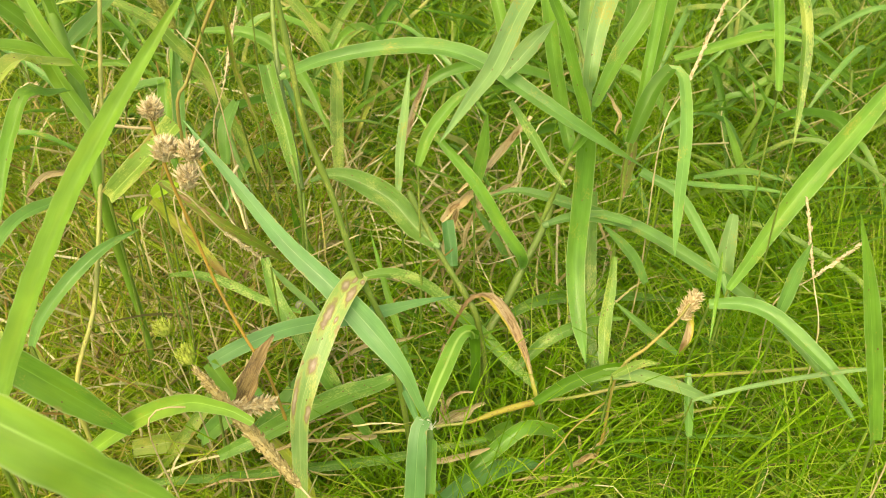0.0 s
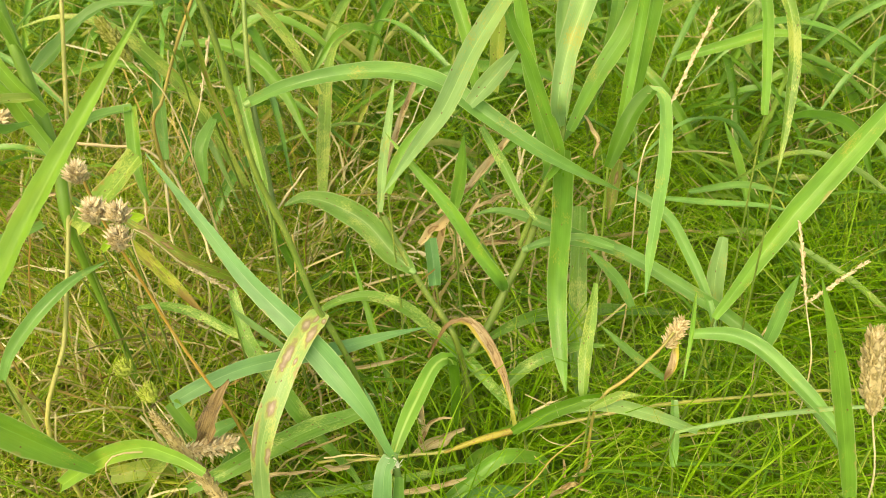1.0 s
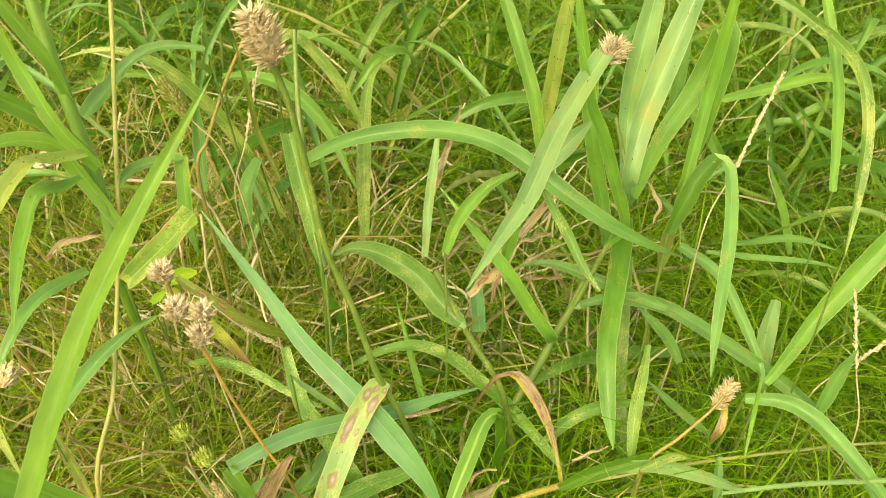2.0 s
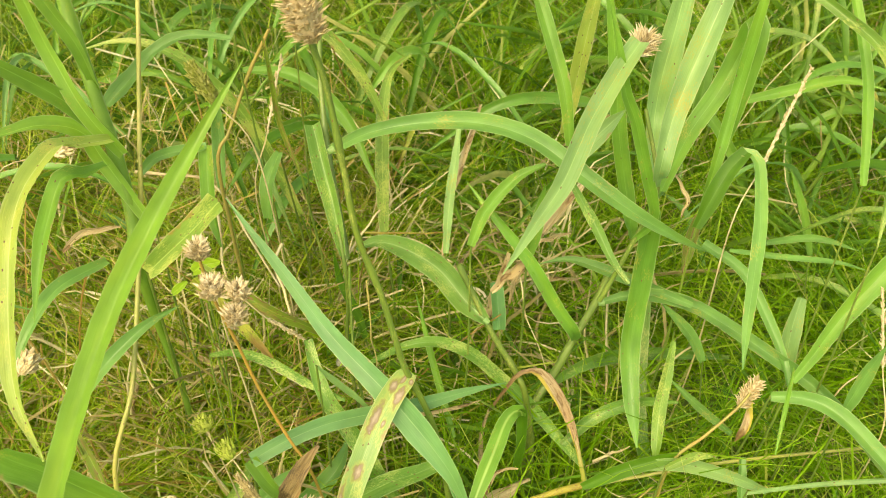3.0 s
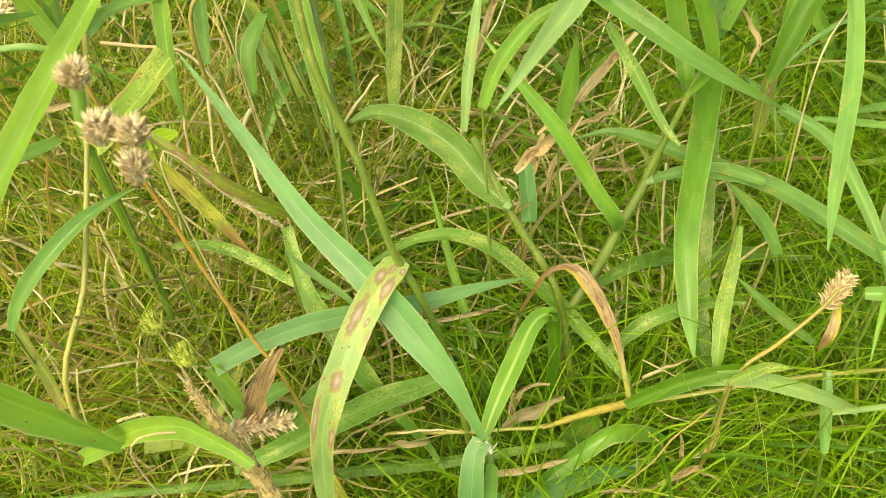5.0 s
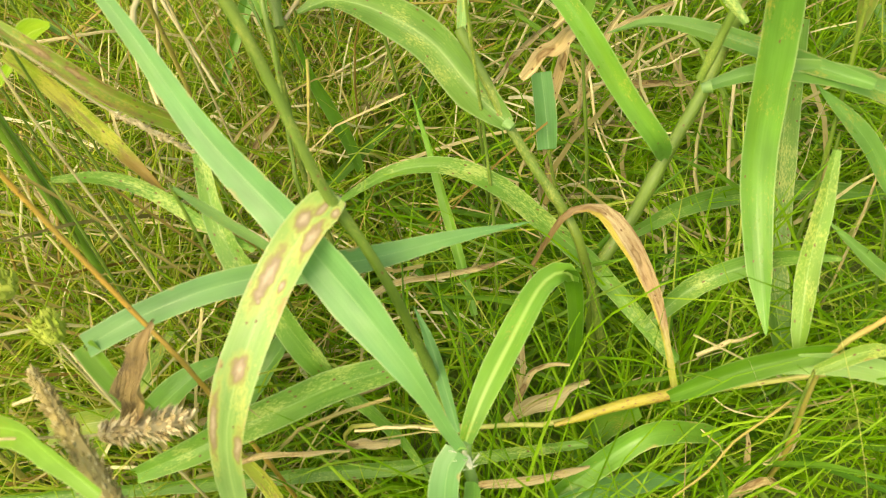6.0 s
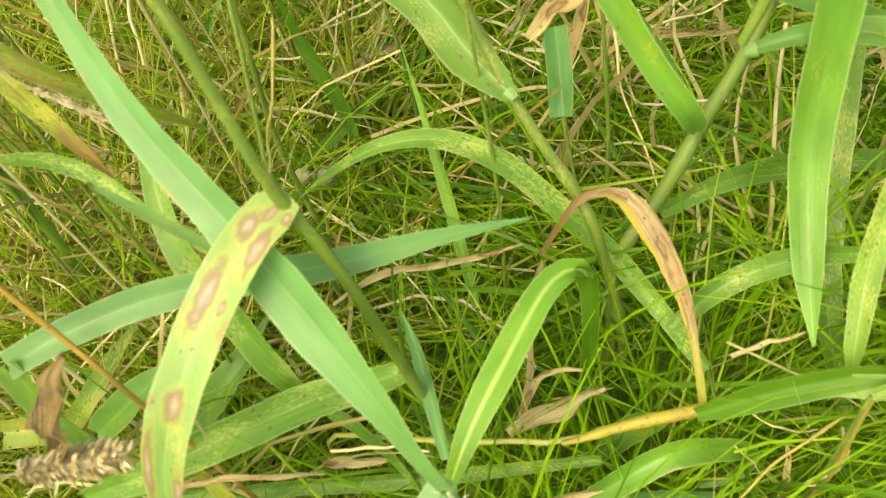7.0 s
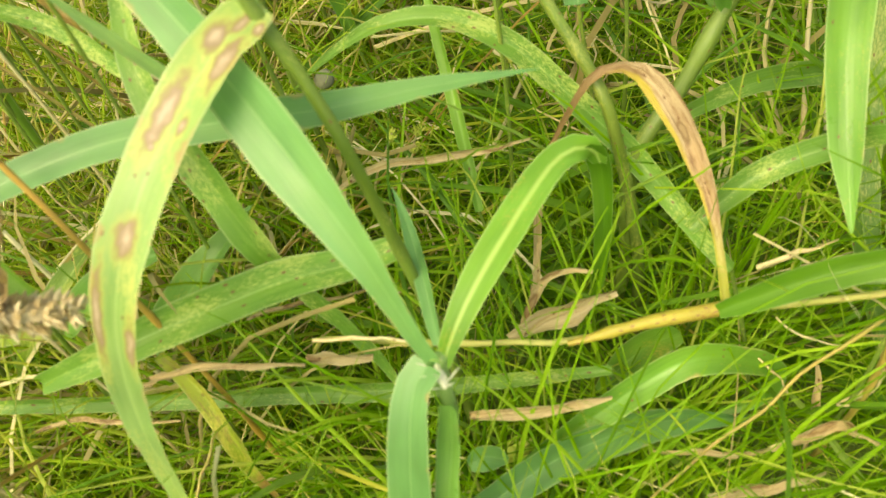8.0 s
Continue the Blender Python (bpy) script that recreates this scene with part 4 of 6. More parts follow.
blade(p, "yel", 0.0130, [(-0.201, 0.571, 0.439), (-0.211, 0.546, 0.453), (-0.213, 0.522, 0.467), (-0.215, 0.471, 0.456), (-0.198, 0.400, 0.403), (-0.176, 0.370, 0.367)], base=0.5, tip=0.1, shoulder=0.7)
blade(p, "green", 0.0113, [(-0.209, 0.569, 0.417), (-0.212, 0.546, 0.428), (-0.218, 0.532, 0.437), (-0.225, 0.516, 0.419), (-0.232, 0.500, 0.394), (-0.232, 0.469, 0.361)])
blade(p, "fresh", 0.0119, [(-0.207, 0.581, 0.429), (-0.225, 0.572, 0.466), (-0.238, 0.550, 0.503), (-0.247, 0.535, 0.525), (-0.255, 0.521, 0.542)], base=0.7)
blade(p, "fresh", 0.0110, [(-0.198, 0.575, 0.423), (-0.213, 0.570, 0.462), (-0.229, 0.579, 0.500), (-0.233, 0.579, 0.528), (-0.239, 0.579, 0.564), (-0.244, 0.579, 0.593)], base=0.7)
blade(p, "fresh", 0.0099, [(-0.225, 0.611, 0.447), (-0.227, 0.607, 0.484), (-0.236, 0.605, 0.512), (-0.248, 0.602, 0.546), (-0.260, 0.600, 0.574)], base=0.7)
blade(p, "fresh", 0.0116, [(-0.190, 0.566, 0.372), (-0.216, 0.577, 0.414), (-0.223, 0.574, 0.440), (-0.238, 0.559, 0.456), (-0.250, 0.536, 0.465), (-0.259, 0.519, 0.470), (-0.267, 0.502, 0.471)], base=0.7)

p = plant("grass_tiller", "long bright green grass leaf rising clear of the rest", "grass", (-0.118, 0.249), 'broad-leaved tillers')
culm(p, "stem", 0.0014, rooted((-0.118, 0.249), (-0.123, 0.274, 0.412)) + [(-0.123, 0.274, 0.412)])
blade(p, "plain", 0.0150, [(-0.123, 0.274, 0.412), (-0.131, 0.313, 0.415), (-0.137, 0.343, 0.417), (-0.142, 0.387, 0.425), (-0.141, 0.440, 0.441), (-0.131, 0.490, 0.462), (-0.117, 0.532, 0.485), (-0.098, 0.573, 0.514)], base=0.9, tip=0.03)

p = plant("grass_tiller", "broad low green grass leaves", "grass", (-0.218, 0.354), 'broad-leaved tillers')
culm(p, "stem", 0.0014, rooted((-0.218, 0.354), (-0.198, 0.363, 0.382)) + [(-0.198, 0.363, 0.382)])
blade(p, "green", 0.0216, [(-0.198, 0.363, 0.382), (-0.178, 0.372, 0.347), (-0.156, 0.379, 0.312), (-0.127, 0.388, 0.266)], base=0.9, tip=0.3)
blade(p, "fresh", 0.0131, [(-0.170, 0.394, 0.227), (-0.122, 0.393, 0.275), (-0.083, 0.387, 0.304), (-0.057, 0.377, 0.316), (-0.044, 0.372, 0.319), (-0.031, 0.367, 0.317)], base=0.7, tip=0.4)

p = plant("grass_tiller", "broad light green grass leaf leaning out", "grass", (-0.094, 0.222), 'broad-leaved tillers')
culm(p, "stem", 0.0014, rooted((-0.094, 0.222), (-0.069, 0.221, 0.507)) + [(-0.069, 0.221, 0.507)])
blade(p, "fresh", 0.0235, [(-0.069, 0.221, 0.507), (-0.044, 0.220, 0.489), (-0.030, 0.226, 0.464), (-0.012, 0.232, 0.438)], base=0.9, tip=0.3)

p = plant("flowering_grass_stem", "thin orange-brown stalk with clustered tan seed heads and a shrivelled leaf", "grass", (-0.027, 0.428), 'flowering stems')
culm(p, "rust", 0.0012, rooted((-0.027, 0.428), (-0.041, 0.433, 0.276)) + [(-0.041, 0.433, 0.276), (-0.055, 0.438, 0.311), (-0.070, 0.442, 0.359), (-0.078, 0.442, 0.408), (-0.083, 0.438, 0.453), (-0.085, 0.437, 0.493)], thin=0.75)
for k, (at, off, size) in enumerate((((-0.076, 0.422, 0.505), 0.0, 0.0048), ((-0.067, 0.416, 0.484), -0.004, 0.0058), ((-0.066, 0.413, 0.468), 0.006, 0.0055), ((-0.067, 0.416, 0.484), 0.010, 0.0045))):
    spikelets(p, "seed_pale", (at[0] + off, at[1], at[2] - size), (at[0] + off + 0.001, at[1], at[2] + size), size * 1.05, 260, 0.0050, spread=0.6, seed=5 + k, slim=0.34, label="fluffy pale tan seed cluster")
blade(p, "husk", 0.0138, [(-0.030, 0.424, 0.336), (-0.042, 0.416, 0.313), (-0.050, 0.411, 0.293), (-0.061, 0.406, 0.268)], widths=[(0, 0.16), (0.25, 0.7), (0.6, 1.0), (0.85, 0.6), (1, 0.25)], fold=0.5, wave=0.3, crumple=0.22, twist=12, label="shrivelled brown leaf hanging from the stalk")

p = plant("grass_tiller", "arching narrow green grass leaf", "grass", (-0.207, 0.767), 'broad-leaved tillers')
culm(p, "stem", 0.0012, rooted((-0.207, 0.767), (-0.182, 0.766, 0.361)) + [(-0.182, 0.766, 0.361)])
blade(p, "green", 0.0118, [(-0.182, 0.766, 0.361), (-0.144, 0.764, 0.364), (-0.112, 0.755, 0.357), (-0.080, 0.736, 0.336), (-0.060, 0.714, 0.310), (-0.049, 0.704, 0.294)], base=0.4)

p = plant("grass_tiller", "upright grass leaf bent at its top, flecked yellow", "grass", (-0.037, 0.663), 'broad-leaved tillers')
culm(p, "stem", 0.0013, rooted((-0.037, 0.663), (-0.043, 0.687, 0.260)) + [(-0.043, 0.687, 0.260)])
blade(p, "fleck", 0.0132, [(-0.043, 0.687, 0.260), (-0.062, 0.771, 0.268), (-0.073, 0.836, 0.284), (-0.072, 0.873, 0.298), (-0.056, 0.897, 0.304)], base=0.6, tip=0.2)

p = plant("grass_tiller", "yellowing grass leaf with dark flecks", "grass", (-0.146, 0.744), 'broad-leaved tillers')
culm(p, "stem", 0.0009, rooted((-0.146, 0.744), (-0.124, 0.747, 0.428)) + [(-0.124, 0.747, 0.428)])
blade(p, "fleck", 0.0092, [(-0.124, 0.747, 0.428), (-0.102, 0.750, 0.421), (-0.081, 0.744, 0.402), (-0.065, 0.738, 0.381), (-0.045, 0.729, 0.342)], base=0.3, tip=0.3)

p = plant("grass_tiller", "long arching grass leaf streaked yellow and brown", "grass", (-0.107, 0.713), 'broad-leaved tillers')
culm(p, "stem", 0.0011, rooted((-0.107, 0.713), (-0.131, 0.721, 0.236)) + [(-0.131, 0.721, 0.236)])
blade(p, "fleck", 0.0115, [(-0.131, 0.721, 0.236), (-0.156, 0.730, 0.298), (-0.175, 0.733, 0.339), (-0.195, 0.732, 0.367), (-0.215, 0.732, 0.389), (-0.244, 0.729, 0.405), (-0.270, 0.722, 0.409), (-0.298, 0.713, 0.403)], base=0.6, tip=0.1)

p = plant("grass_tiller", "curled blue-green grass leaf", "grass", (-0.143, 0.692), 'broad-leaved tillers')
culm(p, "stem", 0.0011, rooted((-0.143, 0.692), (-0.155, 0.693, 0.438)) + [(-0.155, 0.693, 0.438)])
blade(p, "jade", 0.0120, [(-0.154, 0.687, 0.448), (-0.176, 0.685, 0.450), (-0.194, 0.682, 0.447), (-0.210, 0.671, 0.440), (-0.222, 0.647, 0.430), (-0.233, 0.627, 0.421)], widths=[(0, 0.3), (0.3, 0.7), (0.7, 0.9), (0.92, 1.1), (1, 0.7)], wave=0.15)

p = plant("grass_tiller", "bent blue-green grass leaf folded at its knee", "grass", (-0.225, 0.600), 'broad-leaved tillers')
culm(p, "stem", 0.0009, rooted((-0.225, 0.600), (-0.211, 0.607, 0.374)) + [(-0.211, 0.607, 0.374)])
blade(p, "jade", 0.0084, [(-0.211, 0.607, 0.374), (-0.197, 0.614, 0.387), (-0.173, 0.616, 0.396), (-0.157, 0.616, 0.400)], base=0.5, tip=0.9)
blade(p, "green", 0.0109, [(-0.158, 0.618, 0.401), (-0.156, 0.607, 0.385), (-0.152, 0.592, 0.365), (-0.142, 0.575, 0.340)], base=0.9, tip=0.2)

p = plant("grass_tiller", "pale mottled grass leaf with a bitten-off end", "grass", (-0.199, 0.527), 'broad-leaved tillers')
culm(p, "stem", 0.0014, rooted((-0.199, 0.527), (-0.183, 0.536, 0.347)) + [(-0.183, 0.536, 0.347)])
blade(p, "fleck", 0.0171, [(-0.183, 0.536, 0.347), (-0.167, 0.545, 0.362), (-0.149, 0.554, 0.379), (-0.131, 0.565, 0.398)], base=0.7, tip=0.97, label="pale mottled leaf with a cut end")

p = plant("grass_tiller", "olive grass leaves with brown lesions and a drying tip", "grass", (-0.158, 0.529), 'broad-leaved tillers')
culm(p, "stem", 0.0009, rooted((-0.158, 0.529), (-0.134, 0.524, 0.375)) + [(-0.134, 0.524, 0.375)])
blade(p, "olive", 0.0080, [(-0.134, 0.524, 0.375), (-0.110, 0.519, 0.361), (-0.088, 0.520, 0.341), (-0.069, 0.532, 0.314), (-0.058, 0.544, 0.289)], base=0.6, tip=0.3)
blade(p, "fade", 0.0090, [(-0.146, 0.531, 0.353), (-0.133, 0.532, 0.332), (-0.118, 0.528, 0.312), (-0.102, 0.522, 0.294), (-0.090, 0.517, 0.282)], base=0.8, tip=0.1)

p = plant("grass_tiller", "low arching mottled grass leaf", "grass", (-0.150, 0.489), 'broad-leaved tillers')
culm(p, "stem", 0.0009, rooted((-0.150, 0.489), (-0.133, 0.501, 0.305)) + [(-0.133, 0.501, 0.305)])
blade(p, "streak", 0.0071, [(-0.133, 0.501, 0.305), (-0.116, 0.513, 0.296), (-0.092, 0.513, 0.289), (-0.061, 0.501, 0.287), (-0.031, 0.488, 0.292)], base=0.4, tip=0.4)

p = plant("grass_tiller", "pale green streaked grass leaf", "grass", (-0.076, 0.543), 'broad-leaved tillers')
culm(p, "stem", 0.0009, rooted((-0.076, 0.543), (-0.065, 0.522, 0.311)) + [(-0.065, 0.522, 0.311)])
blade(p, "streak", 0.0140, [(-0.065, 0.522, 0.311), (-0.054, 0.501, 0.299), (-0.043, 0.487, 0.288), (-0.025, 0.475, 0.271), (-0.007, 0.465, 0.243), (0.003, 0.467, 0.212), (0.015, 0.466, 0.188), (0.026, 0.462, 0.172), (0.036, 0.455, 0.152)], fold=0.2, widths=[(0, 0.45), (0.2, 0.8), (0.5, 1), (0.7, 0.7), (0.85, 0.5), (1, 0.15)])

p = plant("grass_tiller", "long flat mottled grass leaf lying low", "grass", (0.135, 0.493), 'broad-leaved tillers')
culm(p, "stem", 0.0009, rooted((0.135, 0.493), (0.111, 0.486, 0.162)) + [(0.111, 0.486, 0.162)])
blade(p, "streak", 0.0079, [(0.111, 0.486, 0.162), (0.071, 0.474, 0.158), (0.027, 0.459, 0.158), (-0.018, 0.444, 0.163), (-0.065, 0.426, 0.171), (-0.120, 0.403, 0.187), (-0.156, 0.388, 0.197), (-0.191, 0.373, 0.208)], base=0.5, tip=0.3)

p = plant("grass_tiller", "slender blue-green arching grass leaf", "grass", (-0.227, 0.430), 'broad-leaved tillers')
culm(p, "stem", 0.0011, rooted((-0.227, 0.430), (-0.220, 0.443, 0.279)) + [(-0.220, 0.443, 0.279)])
blade(p, "jade", 0.0105, [(-0.220, 0.443, 0.279), (-0.213, 0.456, 0.297), (-0.196, 0.479, 0.316), (-0.177, 0.504, 0.327), (-0.159, 0.525, 0.328)])

p = plant("dry_grass_stalk", "tall upright yellow-brown grass stalk", "grass stalk", (-0.185, 0.397), 'flowering stems')
culm(p, "cane", 0.0020, rooted((-0.185, 0.397), (-0.185, 0.422, 0.252)) + [(-0.185, 0.422, 0.252), (-0.185, 0.471, 0.285), (-0.186, 0.491, 0.302), (-0.192, 0.538, 0.342), (-0.196, 0.573, 0.376), (-0.202, 0.609, 0.415), (-0.207, 0.650, 0.464), (-0.212, 0.688, 0.512), (-0.216, 0.727, 0.563)], thin=0.75)

p = plant("grass_tiller", "dull olive grass leaf", "grass", (-0.182, 0.408), 'broad-leaved tillers')
culm(p, "stem", 0.0009, rooted((-0.182, 0.408), (-0.200, 0.426, 0.222)) + [(-0.200, 0.426, 0.222)])
blade(p, "olive", 0.0084, [(-0.200, 0.426, 0.222), (-0.220, 0.446, 0.251), (-0.237, 0.461, 0.274)])

p = plant("grass_tiller", "narrow light green grass blade", "grass", (0.051, 0.522), 'broad-leaved tillers')
culm(p, "stem", 0.0009, rooted((0.051, 0.522), (0.041, 0.542, 0.175)) + [(0.041, 0.542, 0.175)])
blade(p, "green", 0.0061, [(0.041, 0.542, 0.175), (0.031, 0.562, 0.187), (0.018, 0.587, 0.207), (0.005, 0.610, 0.235), (-0.005, 0.624, 0.261)])

p = plant("grass_tiller", "short cut blue-green grass stub", "grass", (0.072, 0.609), 'broad-leaved tillers')
culm(p, "stem", 0.0012, rooted((0.072, 0.609), (0.068, 0.624, 0.223)) + [(0.068, 0.624, 0.223)])
blade(p, "blue", 0.0116, [(0.068, 0.624, 0.223), (0.064, 0.639, 0.239), (0.060, 0.651, 0.253)], base=0.95, tip=0.95, fold=0.4)

p = plant("grass_tiller", "low grey-green grass leaf with pale streaks", "grass", (0.103, 0.609), 'broad-leaved tillers')
culm(p, "stem", 0.0011, rooted((0.103, 0.609), (0.122, 0.625, 0.160)) + [(0.122, 0.625, 0.160)])
blade(p, "streak", 0.0118, [(0.117, 0.605, 0.182), (0.143, 0.628, 0.182), (0.169, 0.652, 0.168), (0.205, 0.672, 0.155), (0.245, 0.684, 0.146), (0.287, 0.700, 0.130)], base=0.5, tip=0.3)

p = plant("grass_tiller", "low grey-green grass leaf with pale streaks", "grass", (0.124, 0.537), 'broad-leaved tillers')
culm(p, "stem", 0.0009, rooted((0.124, 0.537), (0.139, 0.547, 0.201)) + [(0.139, 0.547, 0.201)])
blade(p, "streak", 0.0104, [(0.130, 0.545, 0.182), (0.152, 0.562, 0.200), (0.177, 0.570, 0.214), (0.196, 0.566, 0.230), (0.214, 0.562, 0.238)], base=0.5, tip=0.2)

p = plant("grass_tiller", "arching light green grass leaf", "grass", (0.035, 0.576), 'broad-leaved tillers')
culm(p, "stem", 0.0010, rooted((0.035, 0.576), (0.043, 0.591, 0.356)) + [(0.043, 0.591, 0.356)])
blade(p, "green", 0.0095, [(0.043, 0.591, 0.356), (0.051, 0.606, 0.378), (0.070, 0.621, 0.399), (0.090, 0.627, 0.410)], base=0.6, tip=0.3)

p = plant("grass_tiller", "upright blue-green grass leaf", "grass", (0.273, 0.477), 'broad-leaved tillers')
culm(p, "stem", 0.0011, rooted((0.273, 0.477), (0.274, 0.502, 0.169)) + [(0.274, 0.502, 0.169)])
blade(p, "jade", 0.0075, [(0.274, 0.502, 0.169), (0.275, 0.527, 0.177), (0.273, 0.550, 0.192)], tip=0.8)

p = plant("grass_tiller", "tall pointed green grass leaf", "grass", (0.367, 0.398), 'broad-leaved tillers')
culm(p, "stem", 0.0012, rooted((0.367, 0.398), (0.355, 0.407, 0.305)) + [(0.355, 0.407, 0.305)])
blade(p, "green", 0.0100, [(0.355, 0.407, 0.305), (0.343, 0.416, 0.350), (0.323, 0.427, 0.415), (0.305, 0.434, 0.463)], base=0.9, tip=0.03)

p = plant("grass_tiller", "slender blue-green grass blade", "grass", (-0.221, 0.586), 'broad-leaved tillers')
culm(p, "stem", 0.0011, rooted((-0.221, 0.586), (-0.232, 0.563, 0.322)) + [(-0.232, 0.563, 0.322)])
blade(p, "jade", 0.0107, [(-0.232, 0.563, 0.322), (-0.251, 0.523, 0.331), (-0.257, 0.484, 0.324), (-0.265, 0.456, 0.300)])

p = plant("grass_tiller", "dark green upright grass blades crossing", "grass", (-0.046, 0.626), 'broad-leaved tillers')
culm(p, "stem", 0.0009, rooted((-0.046, 0.626), (-0.054, 0.635, 0.173)) + [(-0.054, 0.635, 0.173)])
blade(p, "deep", 0.0087, [(-0.054, 0.635, 0.173), (-0.062, 0.644, 0.193), (-0.076, 0.653, 0.226), (-0.082, 0.655, 0.265)])

p = plant("grass_tiller", "dark green grass blade lying over", "grass", (-0.102, 0.607), 'broad-leaved tillers')
culm(p, "stem", 0.0009, rooted((-0.102, 0.607), (-0.087, 0.620, 0.162)) + [(-0.087, 0.620, 0.162)])
blade(p, "deep", 0.0072, [(-0.087, 0.620, 0.162), (-0.072, 0.633, 0.165), (-0.053, 0.648, 0.180), (-0.032, 0.665, 0.195)])

p = plant("grass_tiller", "yellow grass leaf with small brown marks", "grass", (-0.186, 0.421), 'broad-leaved tillers')
culm(p, "stem", 0.0014, rooted((-0.186, 0.421), (-0.163, 0.431, 0.180)) + [(-0.163, 0.431, 0.180)])
blade(p, "yel", 0.0151, [(-0.163, 0.431, 0.180), (-0.136, 0.443, 0.178), (-0.128, 0.450, 0.167), (-0.123, 0.452, 0.154)], base=0.9, tip=0.2)

p = plant("grass_tiller", "blue-green upright grass blade", "grass", (0.322, 0.542), 'broad-leaved tillers')
culm(p, "stem", 0.0010, rooted((0.322, 0.542), (0.329, 0.553, 0.259)) + [(0.329, 0.553, 0.259)])
blade(p, "jade", 0.0104, [(0.329, 0.553, 0.259), (0.336, 0.564, 0.295), (0.342, 0.570, 0.327)])

p = plant("grass_tiller", "narrow olive upright grass blade", "grass", (-0.097, 0.675), 'broad-leaved tillers')
culm(p, "stem", 0.0013, rooted((-0.097, 0.675), (-0.112, 0.684, 0.322)) + [(-0.112, 0.684, 0.322)])
blade(p, "olive", 0.0046, [(-0.112, 0.684, 0.322), (-0.127, 0.693, 0.364), (-0.127, 0.689, 0.404), (-0.127, 0.685, 0.440), (-0.127, 0.681, 0.469)])

p = plant("grass_tiller", "dark green upright grass blade", "grass", (0.078, 0.627), 'broad-leaved tillers')
culm(p, "stem", 0.0011, rooted((0.078, 0.627), (0.084, 0.638, 0.300)) + [(0.084, 0.638, 0.300)])
blade(p, "green", 0.0107, [(0.084, 0.638, 0.300), (0.090, 0.649, 0.335), (0.092, 0.654, 0.367)])

p = plant("grass_tiller", "blue-green leaning grass blade", "grass", (0.139, 0.681), 'broad-leaved tillers')
culm(p, "stem", 0.0009, rooted((0.139, 0.681), (0.119, 0.687, 0.173)) + [(0.119, 0.687, 0.173)])
blade(p, "jade", 0.0066, [(0.119, 0.687, 0.173), (0.099, 0.693, 0.207), (0.078, 0.697, 0.240)])

p = plant("grass_tiller", "broad jade-green grass leaf low in the sward", "grass", (-0.090, 0.448), 'broad-leaved tillers')
culm(p, "stem", 0.0011, rooted((-0.090, 0.448), (-0.080, 0.449, 0.170)) + [(-0.080, 0.449, 0.170)])
blade(p, "jade", 0.0148, [(-0.080, 0.449, 0.170), (-0.057, 0.457, 0.200), (-0.044, 0.466, 0.215), (-0.037, 0.481, 0.220), (-0.038, 0.500, 0.215)], base=0.6, tip=0.2)

p = plant("grass_tiller", "broad jade-green grass leaf low in the sward", "grass", (-0.122, 0.435), 'broad-leaved tillers')
culm(p, "stem", 0.0011, rooted((-0.122, 0.435), (-0.109, 0.439, 0.190)) + [(-0.109, 0.439, 0.190)])
blade(p, "jade", 0.0142, [(-0.109, 0.439, 0.190), (-0.089, 0.446, 0.210), (-0.075, 0.457, 0.220), (-0.064, 0.467, 0.220)], base=0.6, tip=0.5)

p = plant("grass_tiller", "pale yellow-mottled grass leaf hanging into the sward", "grass", (-0.100, 0.505), 'broad-leaved tillers')
culm(p, "stem", 0.0010, rooted((-0.100, 0.505), (-0.108, 0.490, 0.200)) + [(-0.108, 0.490, 0.200)])
blade(p, "fleck", 0.0098, [(-0.108, 0.490, 0.200), (-0.107, 0.471, 0.205), (-0.113, 0.452, 0.200), (-0.130, 0.436, 0.180), (-0.151, 0.426, 0.150)], base=0.5, tip=0.3)

p = plant("grass_tiller", "yellowing low grass leaf", "grass", (-0.060, 0.436), 'broad-leaved tillers')
culm(p, "stem", 0.0009, rooted((-0.060, 0.436), (-0.047, 0.431, 0.211)) + [(-0.047, 0.431, 0.211)])
blade(p, "fade", 0.0087, [(-0.047, 0.431, 0.211), (-0.034, 0.426, 0.197), (-0.022, 0.417, 0.181), (-0.016, 0.411, 0.163), (-0.006, 0.406, 0.144)], base=0.6, tip=0.15)

p = plant("seed_stalk", "dry stalk with a bristly tan seed clump and a withered leaf", "grass stalk", (0.191, 0.500), 'flowering stems')
culm(p, "stalk", 0.0015, rooted((0.191, 0.500), (0.210, 0.516, 0.221)) + [(0.210, 0.516, 0.221), (0.233, 0.535, 0.236), (0.255, 0.554, 0.250), (0.264, 0.564, 0.259)], thin=0.75)
blade(p, "wilt", 0.0066, [(0.268, 0.568, 0.244), (0.266, 0.553, 0.231), (0.262, 0.549, 0.214)], base=0.6, tip=0.05, fold=0.5, crumple=0.2)
spikelets(p, "seed", (0.261, 0.563, 0.241), (0.271, 0.577, 0.258), 0.0045, 220, 0.0055, spread=1.0, seed=76, label="bristly tan seed clump", slim=0.35)

p = plant("grass_tiller", "pale upright grass leaf", "grass", (0.017, 0.637), 'broad-leaved tillers')
culm(p, "stem", 0.0012, rooted((0.017, 0.637), (0.015, 0.662, 0.269)) + [(0.015, 0.662, 0.269)])
blade(p, "pale", 0.0082, [(0.015, 0.662, 0.269), (0.012, 0.701, 0.291), (0.012, 0.741, 0.314), (0.011, 0.778, 0.335)])

p = plant("grass_tiller", "pale green grass blade lying over", "grass", (0.246, 0.510), 'broad-leaved tillers')
culm(p, "stem", 0.0009, rooted((0.246, 0.510), (0.271, 0.511, 0.204)) + [(0.271, 0.511, 0.204)])
